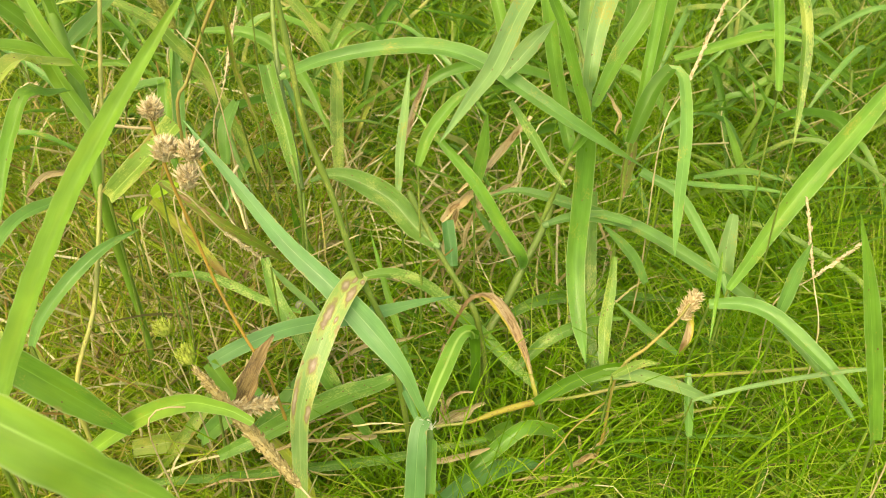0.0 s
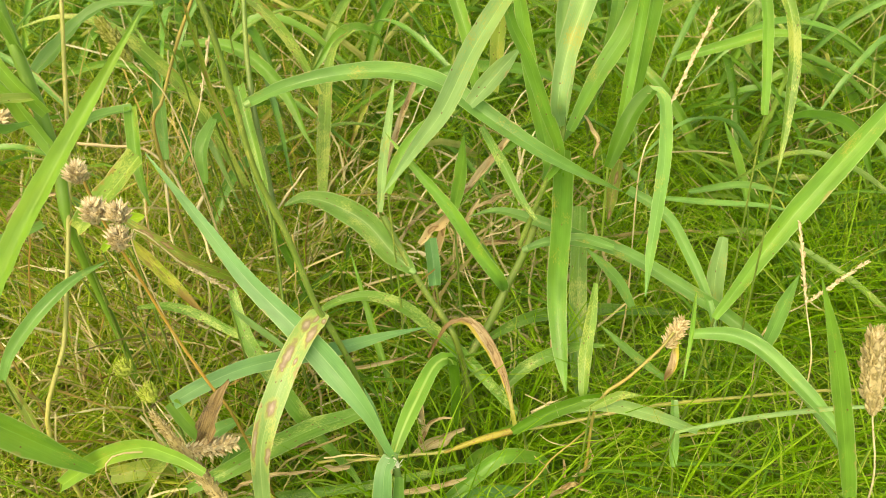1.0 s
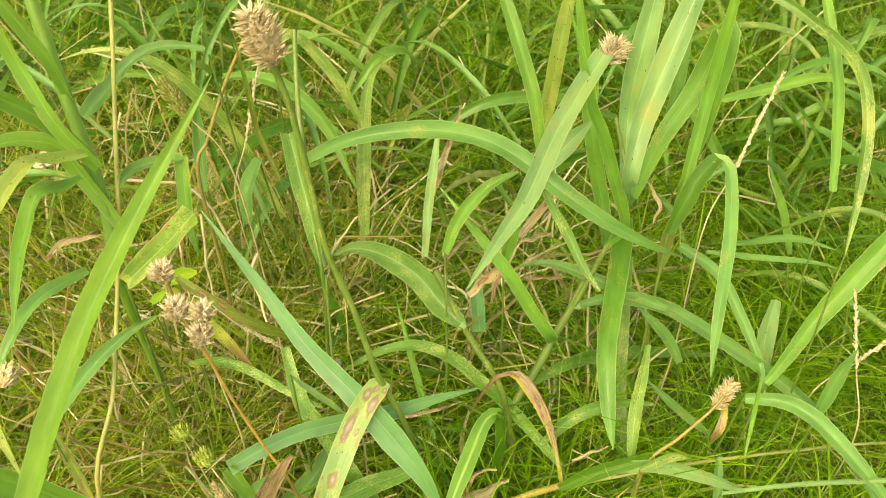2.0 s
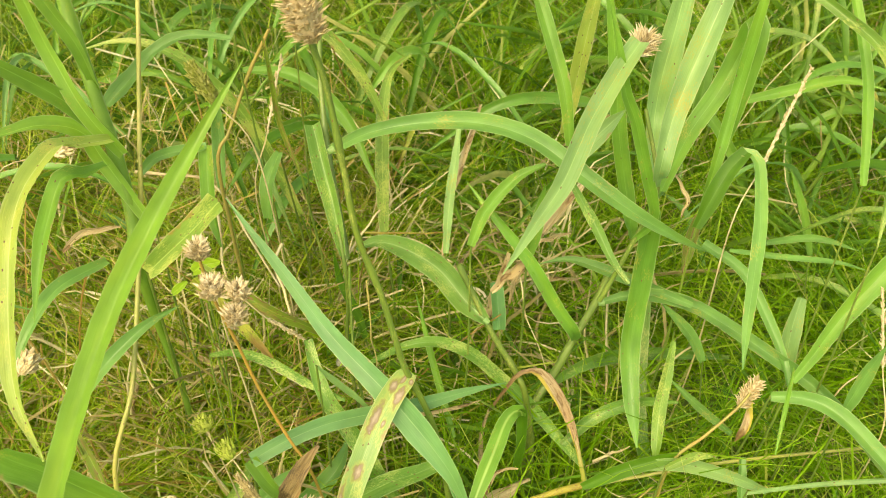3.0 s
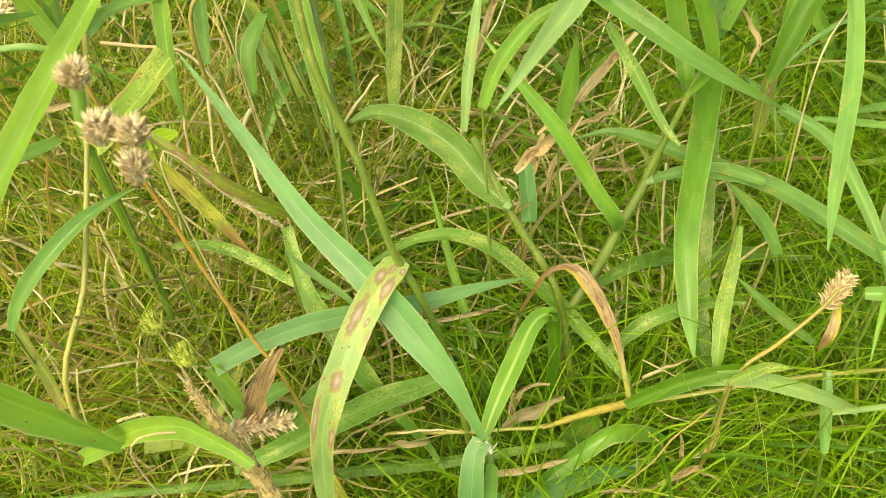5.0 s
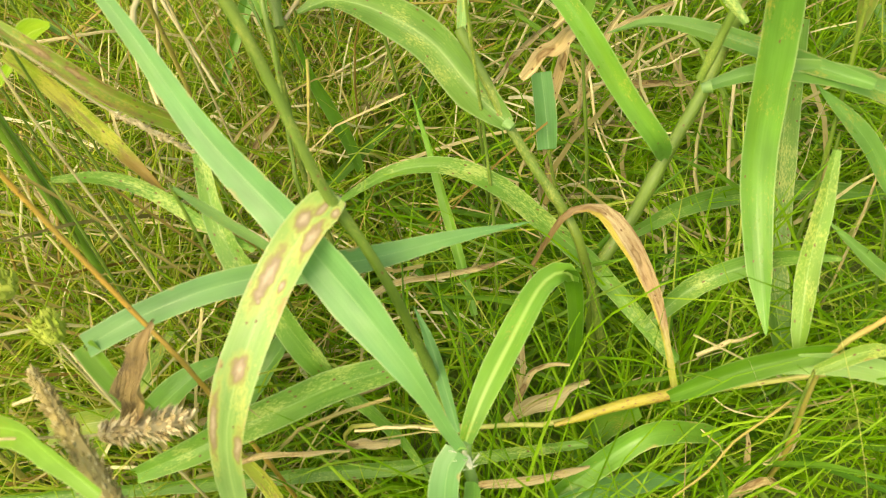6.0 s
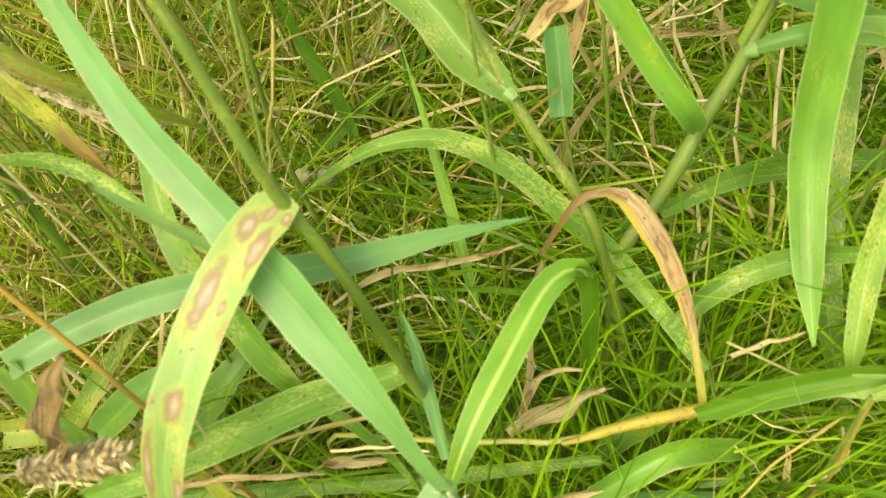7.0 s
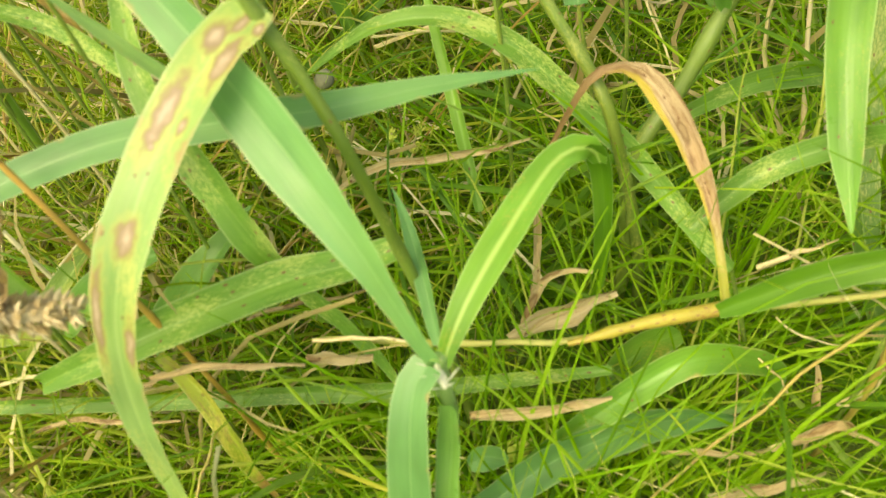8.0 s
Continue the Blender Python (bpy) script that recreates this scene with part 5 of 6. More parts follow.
blade(p, "pale", 0.0037, [(0.271, 0.511, 0.204), (0.314, 0.513, 0.225), (0.354, 0.512, 0.244), (0.390, 0.511, 0.258), (0.426, 0.510, 0.264)], base=0.7, tip=0.4)

p = plant("grass_tiller", "short hanging blue-green grass leaf", "grass", (-0.128, 0.716), 'broad-leaved tillers')
culm(p, "stem", 0.0012, rooted((-0.128, 0.716), (-0.131, 0.691, 0.337)) + [(-0.131, 0.691, 0.337)])
blade(p, "jade", 0.0123, [(-0.131, 0.691, 0.337), (-0.134, 0.663, 0.326), (-0.133, 0.649, 0.300)], base=0.5, tip=0.6)

p = plant("grass_tiller", "upright blue-green grass leaf", "grass", (-0.190, 0.680), 'broad-leaved tillers')
culm(p, "stem", 0.0012, rooted((-0.190, 0.680), (-0.194, 0.702, 0.278)) + [(-0.194, 0.702, 0.278)])
blade(p, "jade", 0.0121, [(-0.194, 0.702, 0.278), (-0.198, 0.724, 0.312), (-0.200, 0.740, 0.355)], tip=0.2)

p = plant("dry_grass_stalk", "thin brown leaning grass stalk", "grass stalk", (-0.183, 0.650), 'flowering stems')
culm(p, "stalk", 0.0018, rooted((-0.183, 0.650), (-0.175, 0.665, 0.336)) + [(-0.175, 0.665, 0.336), (-0.167, 0.680, 0.362), (-0.151, 0.701, 0.405), (-0.133, 0.714, 0.441)], thin=0.75)

p = plant("grass_tiller", "narrow blue-green grass blade", "grass", (0.254, 0.703), 'broad-leaved tillers')
culm(p, "stem", 0.0009, rooted((0.254, 0.703), (0.278, 0.710, 0.276)) + [(0.278, 0.710, 0.276)])
blade(p, "jade", 0.0061, [(0.278, 0.710, 0.276), (0.326, 0.723, 0.277), (0.367, 0.722, 0.269)])

p = plant("grass_tiller", "narrow blue-green grass blade", "grass", (0.225, 0.685), 'broad-leaved tillers')
culm(p, "stem", 0.0009, rooted((0.225, 0.685), (0.250, 0.687, 0.287)) + [(0.250, 0.687, 0.287)])
blade(p, "jade", 0.0051, [(0.250, 0.687, 0.287), (0.295, 0.691, 0.282), (0.341, 0.696, 0.278), (0.369, 0.696, 0.272)])

p = plant("grass_tiller", "narrow green grass blade", "grass", (0.355, 0.735), 'broad-leaved tillers')
culm(p, "stem", 0.0009, rooted((0.355, 0.735), (0.342, 0.756, 0.223)) + [(0.342, 0.756, 0.223)])
blade(p, "green", 0.0076, [(0.342, 0.756, 0.223), (0.328, 0.778, 0.259), (0.310, 0.795, 0.292)])

p = plant("grass_tiller", "blue-green leaning grass blade", "grass", (0.249, 0.596), 'broad-leaved tillers')
culm(p, "stem", 0.0009, rooted((0.249, 0.596), (0.234, 0.603, 0.241)) + [(0.234, 0.603, 0.241)])
blade(p, "jade", 0.0088, [(0.234, 0.603, 0.241), (0.219, 0.610, 0.265), (0.192, 0.618, 0.290)])

p = plant("grass_tiller", "drooping blue-green grass leaf", "grass", (0.253, 0.564), 'broad-leaved tillers')
culm(p, "stem", 0.0012, rooted((0.253, 0.564), (0.278, 0.561, 0.263)) + [(0.278, 0.561, 0.263)])
blade(p, "jade", 0.0122, [(0.278, 0.561, 0.263), (0.304, 0.558, 0.269), (0.326, 0.547, 0.268), (0.353, 0.525, 0.257), (0.371, 0.510, 0.247), (0.390, 0.495, 0.233)], tip=0.3)

p = plant("grass_tiller", "narrow blue-green grass blade", "grass", (0.289, 0.562), 'broad-leaved tillers')
culm(p, "stem", 0.0009, rooted((0.289, 0.562), (0.266, 0.571, 0.192)) + [(0.266, 0.571, 0.192)])
blade(p, "jade", 0.0068, [(0.266, 0.571, 0.192), (0.239, 0.581, 0.207), (0.209, 0.595, 0.225)])

p = plant("grass_tiller", "short yellow grass leaf at the ground", "grass", (0.185, 0.498), 'broad-leaved tillers')
culm(p, "stem", 0.0010, rooted((0.185, 0.498), (0.205, 0.508, 0.228)) + [(0.205, 0.508, 0.228)])
blade(p, "fleck", 0.0070, [(0.205, 0.508, 0.228), (0.225, 0.518, 0.233), (0.243, 0.521, 0.233)])

p = plant("grass_tiller", "pale slender grass leaf", "grass", (-0.057, 0.472), 'broad-leaved tillers')
culm(p, "stem", 0.0009, rooted((-0.057, 0.472), (-0.044, 0.476, 0.346)) + [(-0.044, 0.476, 0.346)])
blade(p, "pale", 0.0045, [(-0.044, 0.476, 0.346), (-0.031, 0.480, 0.322), (-0.021, 0.483, 0.305), (-0.013, 0.485, 0.289)], base=0.3, tip=0.5)

p = plant("dry_grass_stalk", "upright pale tan grass straw with a node", "grass stalk", (0.176, 0.615), 'flowering stems')
culm(p, "straw", 0.0015, rooted((0.176, 0.615), (0.173, 0.634, 0.112)) + [(0.173, 0.634, 0.112), (0.170, 0.653, 0.139), (0.164, 0.689, 0.172), (0.162, 0.719, 0.201)], thin=0.75)

p = plant("herb", "small lime-green herb leaf", "herb", (-0.162, 0.542), 'herbs')
culm(p, "stem", 0.0011, rooted((-0.162, 0.542), (-0.153, 0.544, 0.344)) + [(-0.153, 0.544, 0.344)])
blade(p, "lime", 0.0106, [(-0.153, 0.544, 0.344), (-0.144, 0.546, 0.351), (-0.131, 0.546, 0.356)], base=0.5, tip=0.3)

p = plant("herb", "small lime-green herb leaf", "herb", (-0.175, 0.534), 'herbs')
culm(p, "stem", 0.0009, rooted((-0.175, 0.534), (-0.169, 0.536, 0.326)) + [(-0.169, 0.536, 0.326)])
blade(p, "lime", 0.0062, [(-0.169, 0.536, 0.326), (-0.163, 0.538, 0.332), (-0.157, 0.540, 0.338)], base=0.5, tip=0.3)

p = plant("herb", "small rounded blue-green leaf near the ground", "herb", (0.058, 0.433), 'herbs')
culm(p, "stem", 0.0010, rooted((0.058, 0.433), (0.064, 0.438, 0.151)) + [(0.064, 0.438, 0.151)])
blade(p, "blue", 0.0103, [(0.064, 0.438, 0.151), (0.070, 0.443, 0.151), (0.078, 0.445, 0.147)], base=0.5, tip=0.2)

# ---- loose flower heads on hair-thin stalks ----
def spike(label, start, end, radius, kind, count, size, seed, spread=0.30):
    """A slim seed spike on its own thin stalk from the ground."""
    a, b = Vector(start), Vector(end)
    foot = a - (b - a).normalized() * 0.05
    at = (foot.x, foot.y)
    p = plant("seed_spike", label, "seed spike", at, "flowering stems")
    stalk = culm(p, "straw", 0.0008, rooted(at, foot) + [tuple(foot), start, end], thin=0.6, name="stalk")
    spikelets(stalk, kind, start, end, radius, count, size, spread=spread, seed=seed, name="seed_head")


spike("pale straw-coloured slender grass spike", (0.244, 0.661, 0.399), (0.275, 0.728, 0.442), 0.0013, "seed_pale", 150, 0.0034, 29)
spike("pale straw-coloured slender grass spike", (0.362, 0.593, 0.272), (0.349, 0.626, 0.326), 0.0013, "seed_pale", 120, 0.0032, 77)
spike("pale straw-coloured slender grass spike", (0.374, 0.620, 0.247), (0.422, 0.661, 0.256), 0.0014, "seed_pale", 130, 0.0032, 78)
spike("fuzzy brown bottlebrush grass spike", (0.002, 0.341, 0.292), (-0.080, 0.405, 0.317), 0.0054, "panicle", 1900, 0.0026, 35)
spike("bristly olive-green seed head", (-0.129, 0.592, 0.460), (-0.143, 0.594, 0.487), 0.0052, "bristle", 420, 0.0058, 79)
spike("small yellow-green bud cluster", (-0.096, 0.431, 0.291), (-0.101, 0.434, 0.300), 0.0068, "seed_green", 150, 0.0048, 80)
spike("small yellow-green bud cluster", tuple(v + d for v, d in zip((-0.101, 0.434, 0.300), (-0.012, 0.004, 0.010))), tuple(v + d for v, d in zip((-0.101, 0.434, 0.300), (-0.014, 0.005, 0.020))), 0.0068, "seed_green", 150, 0.0048, 81)
spike("small yellow-green bud cluster", (0.066, 0.456, 0.112), (0.077, 0.464, 0.113), 0.005, "seed_green", 40, 0.005, 83)


spike("fluffy pale tan seed head leaning over", (-0.062, 0.397, 0.288), (-0.034, 0.414, 0.278), 0.0046, "seed", 330, 0.0045, 113, spread=1.2)
spike("small tan seed clump", (-0.232, 0.439, 0.346), (-0.226, 0.447, 0.353), 0.007, "seed", 160, 0.006, 114)
spike("small tan seed clump", (-0.281, 0.614, 0.378), (-0.271, 0.620, 0.382), 0.006, "seed", 140, 0.006, 115)
spike("fuzzy orange-brown grass spike", (0.351, 0.417, 0.376), (0.346, 0.442, 0.416), 0.0075, "seed_brown", 700, 0.005, 116)
for k, top in enumerate(((-0.009, 0.568, 0.183), (0.002, 0.567, 0.178), (0.002, 0.574, 0.182))):
    spike("tiny yellow-green sedge flower head", top, (top[0] + 0.002, top[1], top[2] + 0.005), 0.0030, "seed_green", 22, 0.0028, 200 + k)


# ---- single dry straws and dead leaves that lie in the grass ----
def straw(label, kind, width, points):
    low = min(points, key=lambda q: q[2])
    rnd = random.Random(int(abs(points[0][0]) * 7919 + abs(points[-1][1]) * 104729))
    line = spline(points, 7)[0]
    points = [tuple(q + Vector([rnd.gauss(0, 0.0006) for _ in range(3)])) for q in line]
    p = plant("dry_straw" if kind != "dry" else "dead_leaf", label, "straw" if kind != "dry" else "dead leaf", low[:2], "dry straws")
    p.location = low
    if kind == "dry":
        blade(p, "dry", width, points, base=0.5, tip=0.35, neck=0.4, fold=0.7, twist=80, wave=0.2, crumple=0.22)
    else:
        culm(p, kind, width * 0.40, points, thin=0.7, name="stem")


straw("pale dry straw lying in the grass", "straw", 0.0034, [(-0.251, 0.664, 0.321), (-0.213, 0.676, 0.311), (-0.190, 0.679, 0.304), (-0.174, 0.669, 0.290), (-0.152, 0.650, 0.267), (-0.123, 0.625, 0.244)])
straw("pale dry straw lying in the grass", "straw", 0.0032, [(-0.090, 0.562, 0.366), (-0.090, 0.549, 0.357), (-0.082, 0.534, 0.345), (-0.076, 0.524, 0.337)])
straw("thin orange dry grass stalk", "creep", 0.0024, [(-0.064, 0.668, 0.275), (-0.023, 0.680, 0.270), (0.024, 0.696, 0.261)])
straw("pale dry straw lying in the grass", "straw", 0.0027, [(-0.053, 0.604, 0.318), (-0.047, 0.620, 0.324), (-0.035, 0.639, 0.333)])
straw("pale dry straw lying in the grass", "straw", 0.0018, [(0.080, 0.689, 0.223), (0.088, 0.666, 0.200), (0.101, 0.650, 0.180), (0.112, 0.634, 0.161)])
straw("thin brown dry grass stalk", "stalk", 0.0018, [(-0.035, 0.583, 0.313), (-0.025, 0.548, 0.304), (-0.012, 0.511, 0.301)])
straw("crumpled tan dead grass leaf", "dry", 0.0031, [(-0.049, 0.422, 0.206), (-0.016, 0.432, 0.214), (0.009, 0.441, 0.209)])
straw("crumpled tan dead grass leaf", "dry", 0.0056, [(0.002, 0.447, 0.197), (0.016, 0.453, 0.195), (0.027, 0.457, 0.194)])
straw("crumpled tan dead grass leaf", "dry", 0.0052, [(0.064, 0.450, 0.170), (0.088, 0.458, 0.172), (0.115, 0.469, 0.175)])
straw("crumpled tan dead grass leaf", "dry", 0.0096, [(0.070, 0.487, 0.169), (0.086, 0.502, 0.171), (0.105, 0.516, 0.173)])
straw("crumpled tan dead grass leaf", "dry", 0.0040, [(0.067, 0.574, 0.182), (0.063, 0.557, 0.161), (0.065, 0.537, 0.136), (0.063, 0.519, 0.114)])
straw("crumpled tan dead grass leaf", "dry", 0.0038, [(-0.018, 0.519, 0.198), (-0.006, 0.531, 0.202), (0.006, 0.540, 0.204), (0.038, 0.554, 0.202), (0.060, 0.566, 0.201)])
straw("pale dry straw lying in the grass", "straw", 0.0032, [(0.160, 0.552, 0.153), (0.175, 0.558, 0.159), (0.189, 0.562, 0.164)])
straw("thin brown dry grass stalk", "stalk", 0.0019, [(0.206, 0.522, 0.180), (0.177, 0.491, 0.172), (0.153, 0.465, 0.159), (0.134, 0.447, 0.136)])
straw("crumpled tan dead grass leaf", "dry", 0.0069, [(0.126, 0.708, 0.330), (0.110, 0.688, 0.315), (0.091, 0.657, 0.304), (0.070, 0.640, 0.293)])
straw("crumpled tan dead grass leaf", "dry", 0.0081, [(0.059, 0.612, 0.284), (0.070, 0.624, 0.292), (0.085, 0.647, 0.297)])
straw("crumpled tan dead grass leaf", "dry", 0.0060, [(0.024, 0.816, 0.311), (0.018, 0.769, 0.298), (0.012, 0.712, 0.274), (0.011, 0.666, 0.260)])
straw("crumpled tan dead grass leaf", "dry", 0.0054, [(-0.284, 0.585, 0.298), (-0.267, 0.593, 0.315), (-0.238, 0.603, 0.319)])
straw("pale dry straw lying in the grass", "straw", 0.0030, [(-0.178, 0.436, 0.196), (-0.157, 0.443, 0.199), (-0.163, 0.438, 0.168)])
straw("pale dry straw lying in the grass", "straw", 0.0014, [(-0.168, 0.503, 0.202), (-0.154, 0.501, 0.199), (-0.137, 0.494, 0.174)])
straw("crumpled tan dead grass leaf", "dry", 0.0032, [(0.182, 0.644, 0.398), (0.194, 0.634, 0.386), (0.192, 0.630, 0.370)])
straw("crumpled tan dead grass leaf", "dry", 0.0048, [(0.174, 0.474, 0.144), (0.189, 0.485, 0.145), (0.199, 0.492, 0.146), (0.218, 0.494, 0.128)])
straw("crumpled tan dead grass leaf", "dry", 0.0048, [(0.154, 0.452, 0.138), (0.184, 0.468, 0.137), (0.196, 0.476, 0.131)])
straw("pale dry straw lying in the grass", "straw", 0.0013, [(0.197, 0.501, 0.140), (0.208, 0.508, 0.140), (0.212, 0.516, 0.143)])
straw("crumpled tan dead grass leaf", "dry", 0.0034, [(0.073, 0.491, 0.167), (0.077, 0.510, 0.177), (0.086, 0.515, 0.183), (0.098, 0.518, 0.181)])
straw("pale dry straw lying in the grass", "straw", 0.0018, [(0.011, 0.449, 0.213), (0.031, 0.456, 0.210), (0.047, 0.460, 0.207)])
straw("crumpled tan dead grass leaf", "dry", 0.0075, [(0.068, 0.698, 0.240), (0.061, 0.687, 0.210), (0.056, 0.679, 0.180), (0.058, 0.673, 0.150)])
straw("crumpled tan dead grass leaf", "dry", 0.0055, [(0.093, 0.723, 0.240), (0.083, 0.708, 0.220), (0.074, 0.700, 0.190), (0.072, 0.690, 0.170)])
straw("crumpled tan dead grass leaf", "dry", 0.0046, [(0.121, 0.743, 0.230), (0.099, 0.749, 0.210), (0.084, 0.746, 0.200)])
straw("crumpled tan dead grass leaf", "dry", 0.0038, [(0.012, 0.714, 0.180), (0.021, 0.739, 0.180), (0.036, 0.771, 0.180), (0.052, 0.785, 0.180)])
straw("pale dry straw lying in the grass", "straw", 0.0021, [(0.079, 0.711, 0.190), (0.111, 0.729, 0.190), (0.140, 0.751, 0.190)])
straw("crumpled tan dead grass leaf", "dry", 0.0049, [(0.078, 0.742, 0.160), (0.111, 0.747, 0.160), (0.140, 0.753, 0.160)])
straw("crumpled tan dead grass leaf", "dry", 0.0066, [(0.055, 0.677, 0.150), (0.055, 0.666, 0.130), (0.064, 0.652, 0.110)])
straw("crumpled tan dead grass leaf", "dry", 0.0053, [(-0.168, 0.587, 0.150), (-0.196, 0.602, 0.150), (-0.228, 0.617, 0.150), (-0.262, 0.628, 0.150)])
straw("pale dry straw lying in the grass", "straw", 0.0031, [(-0.235, 0.708, 0.220), (-0.224, 0.681, 0.200), (-0.212, 0.654, 0.180), (-0.202, 0.631, 0.150)])
straw("pale dry straw lying in the grass", "straw", 0.0036, [(-0.208, 0.709, 0.240), (-0.192, 0.668, 0.220), (-0.184, 0.648, 0.200)])
straw("crumpled tan dead grass leaf", "dry", 0.0063, [(-0.105, 0.676, 0.150), (-0.091, 0.697, 0.150), (-0.070, 0.725, 0.150), (-0.050, 0.730, 0.150)])
straw("pale dry straw lying in the grass", "straw", 0.0023, [(-0.094, 0.699, 0.190), (-0.076, 0.717, 0.190), (-0.059, 0.739, 0.190)])
straw("crumpled tan dead grass leaf", "dry", 0.0045, [(-0.139, 0.642, 0.160), (-0.130, 0.659, 0.170), (-0.123, 0.676, 0.180)])
straw("crumpled tan dead grass leaf", "dry", 0.0051, [(-0.273, 0.594, 0.170), (-0.248, 0.572, 0.160), (-0.244, 0.543, 0.150), (-0.232, 0.517, 0.140)])
straw("pale dry straw lying in the grass", "straw", 0.0022, [(-0.282, 0.555, 0.160), (-0.237, 0.567, 0.160), (-0.193, 0.571, 0.160)])
straw("crumpled tan dead grass leaf", "dry", 0.0042, [(-0.120, 0.456, 0.140), (-0.087, 0.480, 0.140), (-0.083, 0.488, 0.140)])
straw("pale dry straw lying in the grass", "straw", 0.0011, [(0.157, 0.508, 0.158), (0.169, 0.506, 0.153), (0.180, 0.502, 0.140)])
straw("crumpled tan dead grass leaf", "dry", 0.0022, [(0.209, 0.528, 0.152), (0.212, 0.515, 0.143), (0.198, 0.504, 0.135)])
straw("crumpled tan dead grass leaf", "dry", 0.0027, [(0.130, 0.468, 0.132), (0.152, 0.472, 0.133), (0.170, 0.478, 0.135), (0.187, 0.488, 0.135)])
straw("pale dry straw lying in the grass", "straw", 0.0011, [(0.168, 0.519, 0.168), (0.186, 0.518, 0.160), (0.199, 0.523, 0.152)])
straw("crumpled tan dead grass leaf", "dry", 0.0032, [(0.066, 0.539, 0.162), (0.072, 0.518, 0.159), (0.070, 0.498, 0.154)])
straw("crumpled tan dead grass leaf", "dry", 0.0021, [(-0.033, 0.463, 0.189), (-0.008, 0.477, 0.188), (0.011, 0.486, 0.187)])
straw("crumpled tan dead grass leaf", "dry", 0.0035, [(-0.056, 0.422, 0.197), (-0.048, 0.429, 0.198), (-0.040, 0.436, 0.199)])
straw("crumpled tan dead grass leaf", "dry", 0.0024, [(-0.100, 0.398, 0.186), (-0.073, 0.407, 0.188), (-0.041, 0.416, 0.188)])
straw("thin brown dry grass stalk", "stalk", 0.0015, [(-0.026, 0.390, 0.179), (-0.026, 0.408, 0.183), (-0.027, 0.418, 0.184)])
straw("crumpled tan dead grass leaf", "dry", 0.0033, [(0.190, 0.522, 0.130), (0.191, 0.508, 0.122), (0.191, 0.491, 0.112)])
spike("thin pale beaded grass spike", (-0.140, 0.692, 0.353), (-0.133, 0.734, 0.405), 0.0014, "seed_pale", 34, 0.0045, 97)
spike("pale braided seed spike lying over", (-0.088, 0.511, 0.344), (-0.068, 0.522, 0.311), 0.0012, "seed_pale", 110, 0.0032, 14)


def puffball(label, at, size, seed):
    """A small pale uneven ball with a dark pore, half sunk in the thatch."""
    bm = bmesh.new()
    bmesh.ops.create_icosphere(bm, subdivisions=3, radius=size)
    for v in bm.verts:
        v.co *= 1 + 0.12 * noise.noise(v.co * (1.2 / size) + Vector((seed, 0, 0)))
        v.co.z *= 0.82
    mesh = bpy.data.meshes.new("puffball")
    bm.to_mesh(mesh)
    bm.free()
    mesh.materials.append(M["pebble"])
    for f in mesh.polygons:
        f.use_smooth = True
    ob = new("puffball", mesh)
    ob.location = at
    tagged(ob, label, "fungus", "puffballs")


puffball("small pale grey-green puffball in the thatch", (-0.066, 0.594, 0.188), 0.0048, 1)
puffball("small pale grey-green puffball in the thatch", (-0.056, 0.600, 0.183), 0.0052, 2)


# ---- wild tillers, one pattern of each kind and its copies ----
def wild_tiller(label, seed, leaves, tall):
    rnd = random.Random(seed)
    p = plant("grass_tiller", label, "grass", (3.0 + seed * 0.3, 4.0), "wild tillers")
    base = Vector(p.location)
    top = base + Vector((rnd.uniform(-0.05, 0.05), rnd.uniform(-0.05, 0.05), tall * 0.62))
    line = [tuple(base), tuple(base.lerp(top, 0.5) + Vector((0.01, 0.0, 0.0))), tuple(top)]
    culm(p, "stem", 0.0023, line)
    for i in range(leaves):
        s = 0.25 + 0.75 * i / max(leaves - 1, 1)
        at = base.lerp(top, s)
        w = rnd.uniform(0, 2 * math.pi) if i else 4.2
        out = Vector((math.cos(w), math.sin(w), 0))
        long = rnd.uniform(0.16, 0.30)
        rise = rnd.uniform(0.35, 0.85)
        pts = [tuple(at), tuple(at + out * long * 0.25 + Vector((0, 0, long * 0.4 * rise))), tuple(at + out * long * 0.55 + Vector((0, 0, long * 0.55 * rise))),
               tuple(at + out * long * 0.85 + Vector((0, 0, long * (0.35 * rise - 0.1))))]
        blade(p, rnd.choice(["green", "jade", "clear", "deep", "dusk", "mott", "fade", "deep"]), rnd.uniform(0.006, 0.013), pts, base=0.6, twist=rnd.uniform(-40, 40))
    return p


def scatter_tillers():
    rnd = random.Random(11)
    patterns = [wild_tiller("leafy green grass shoot in the thicker grass", k, 3 + k % 3, rnd.uniform(0.22, 0.36)) for k in range(7)]
    spots = []
    for i in range(900):
        x, y = rnd.uniform(-1.3, 1.6), rnd.uniform(0.05, 2.4)
        if y < 0.84 + 0.06 * math.sin(x * 7) and (-0.42 < x < 0.50) or y < 0.45 and -0.6 < x < 0.8:
            continue
        if any((x - a) ** 2 + (y - b) ** 2 < 0.0048 for a, b in spots):
            continue
        spots.append((x, y))
    spots = sorted(spots, key=lambda q: (q[0] - 0.1) ** 2 + (q[1] - 0.7) ** 2)[:225]
    for i, (x, y) in enumerate(spots):
        m = pose(x, y, ground_z(x, y) - 0.004, rnd.uniform(-10, 10), rnd.uniform(-10, 10), rnd.uniform(0, 360))
        if i < len(patterns):
            patterns[i].matrix_basis = m
        else:
            copy_thing(patterns[i % len(patterns)], m)


scatter_tillers()


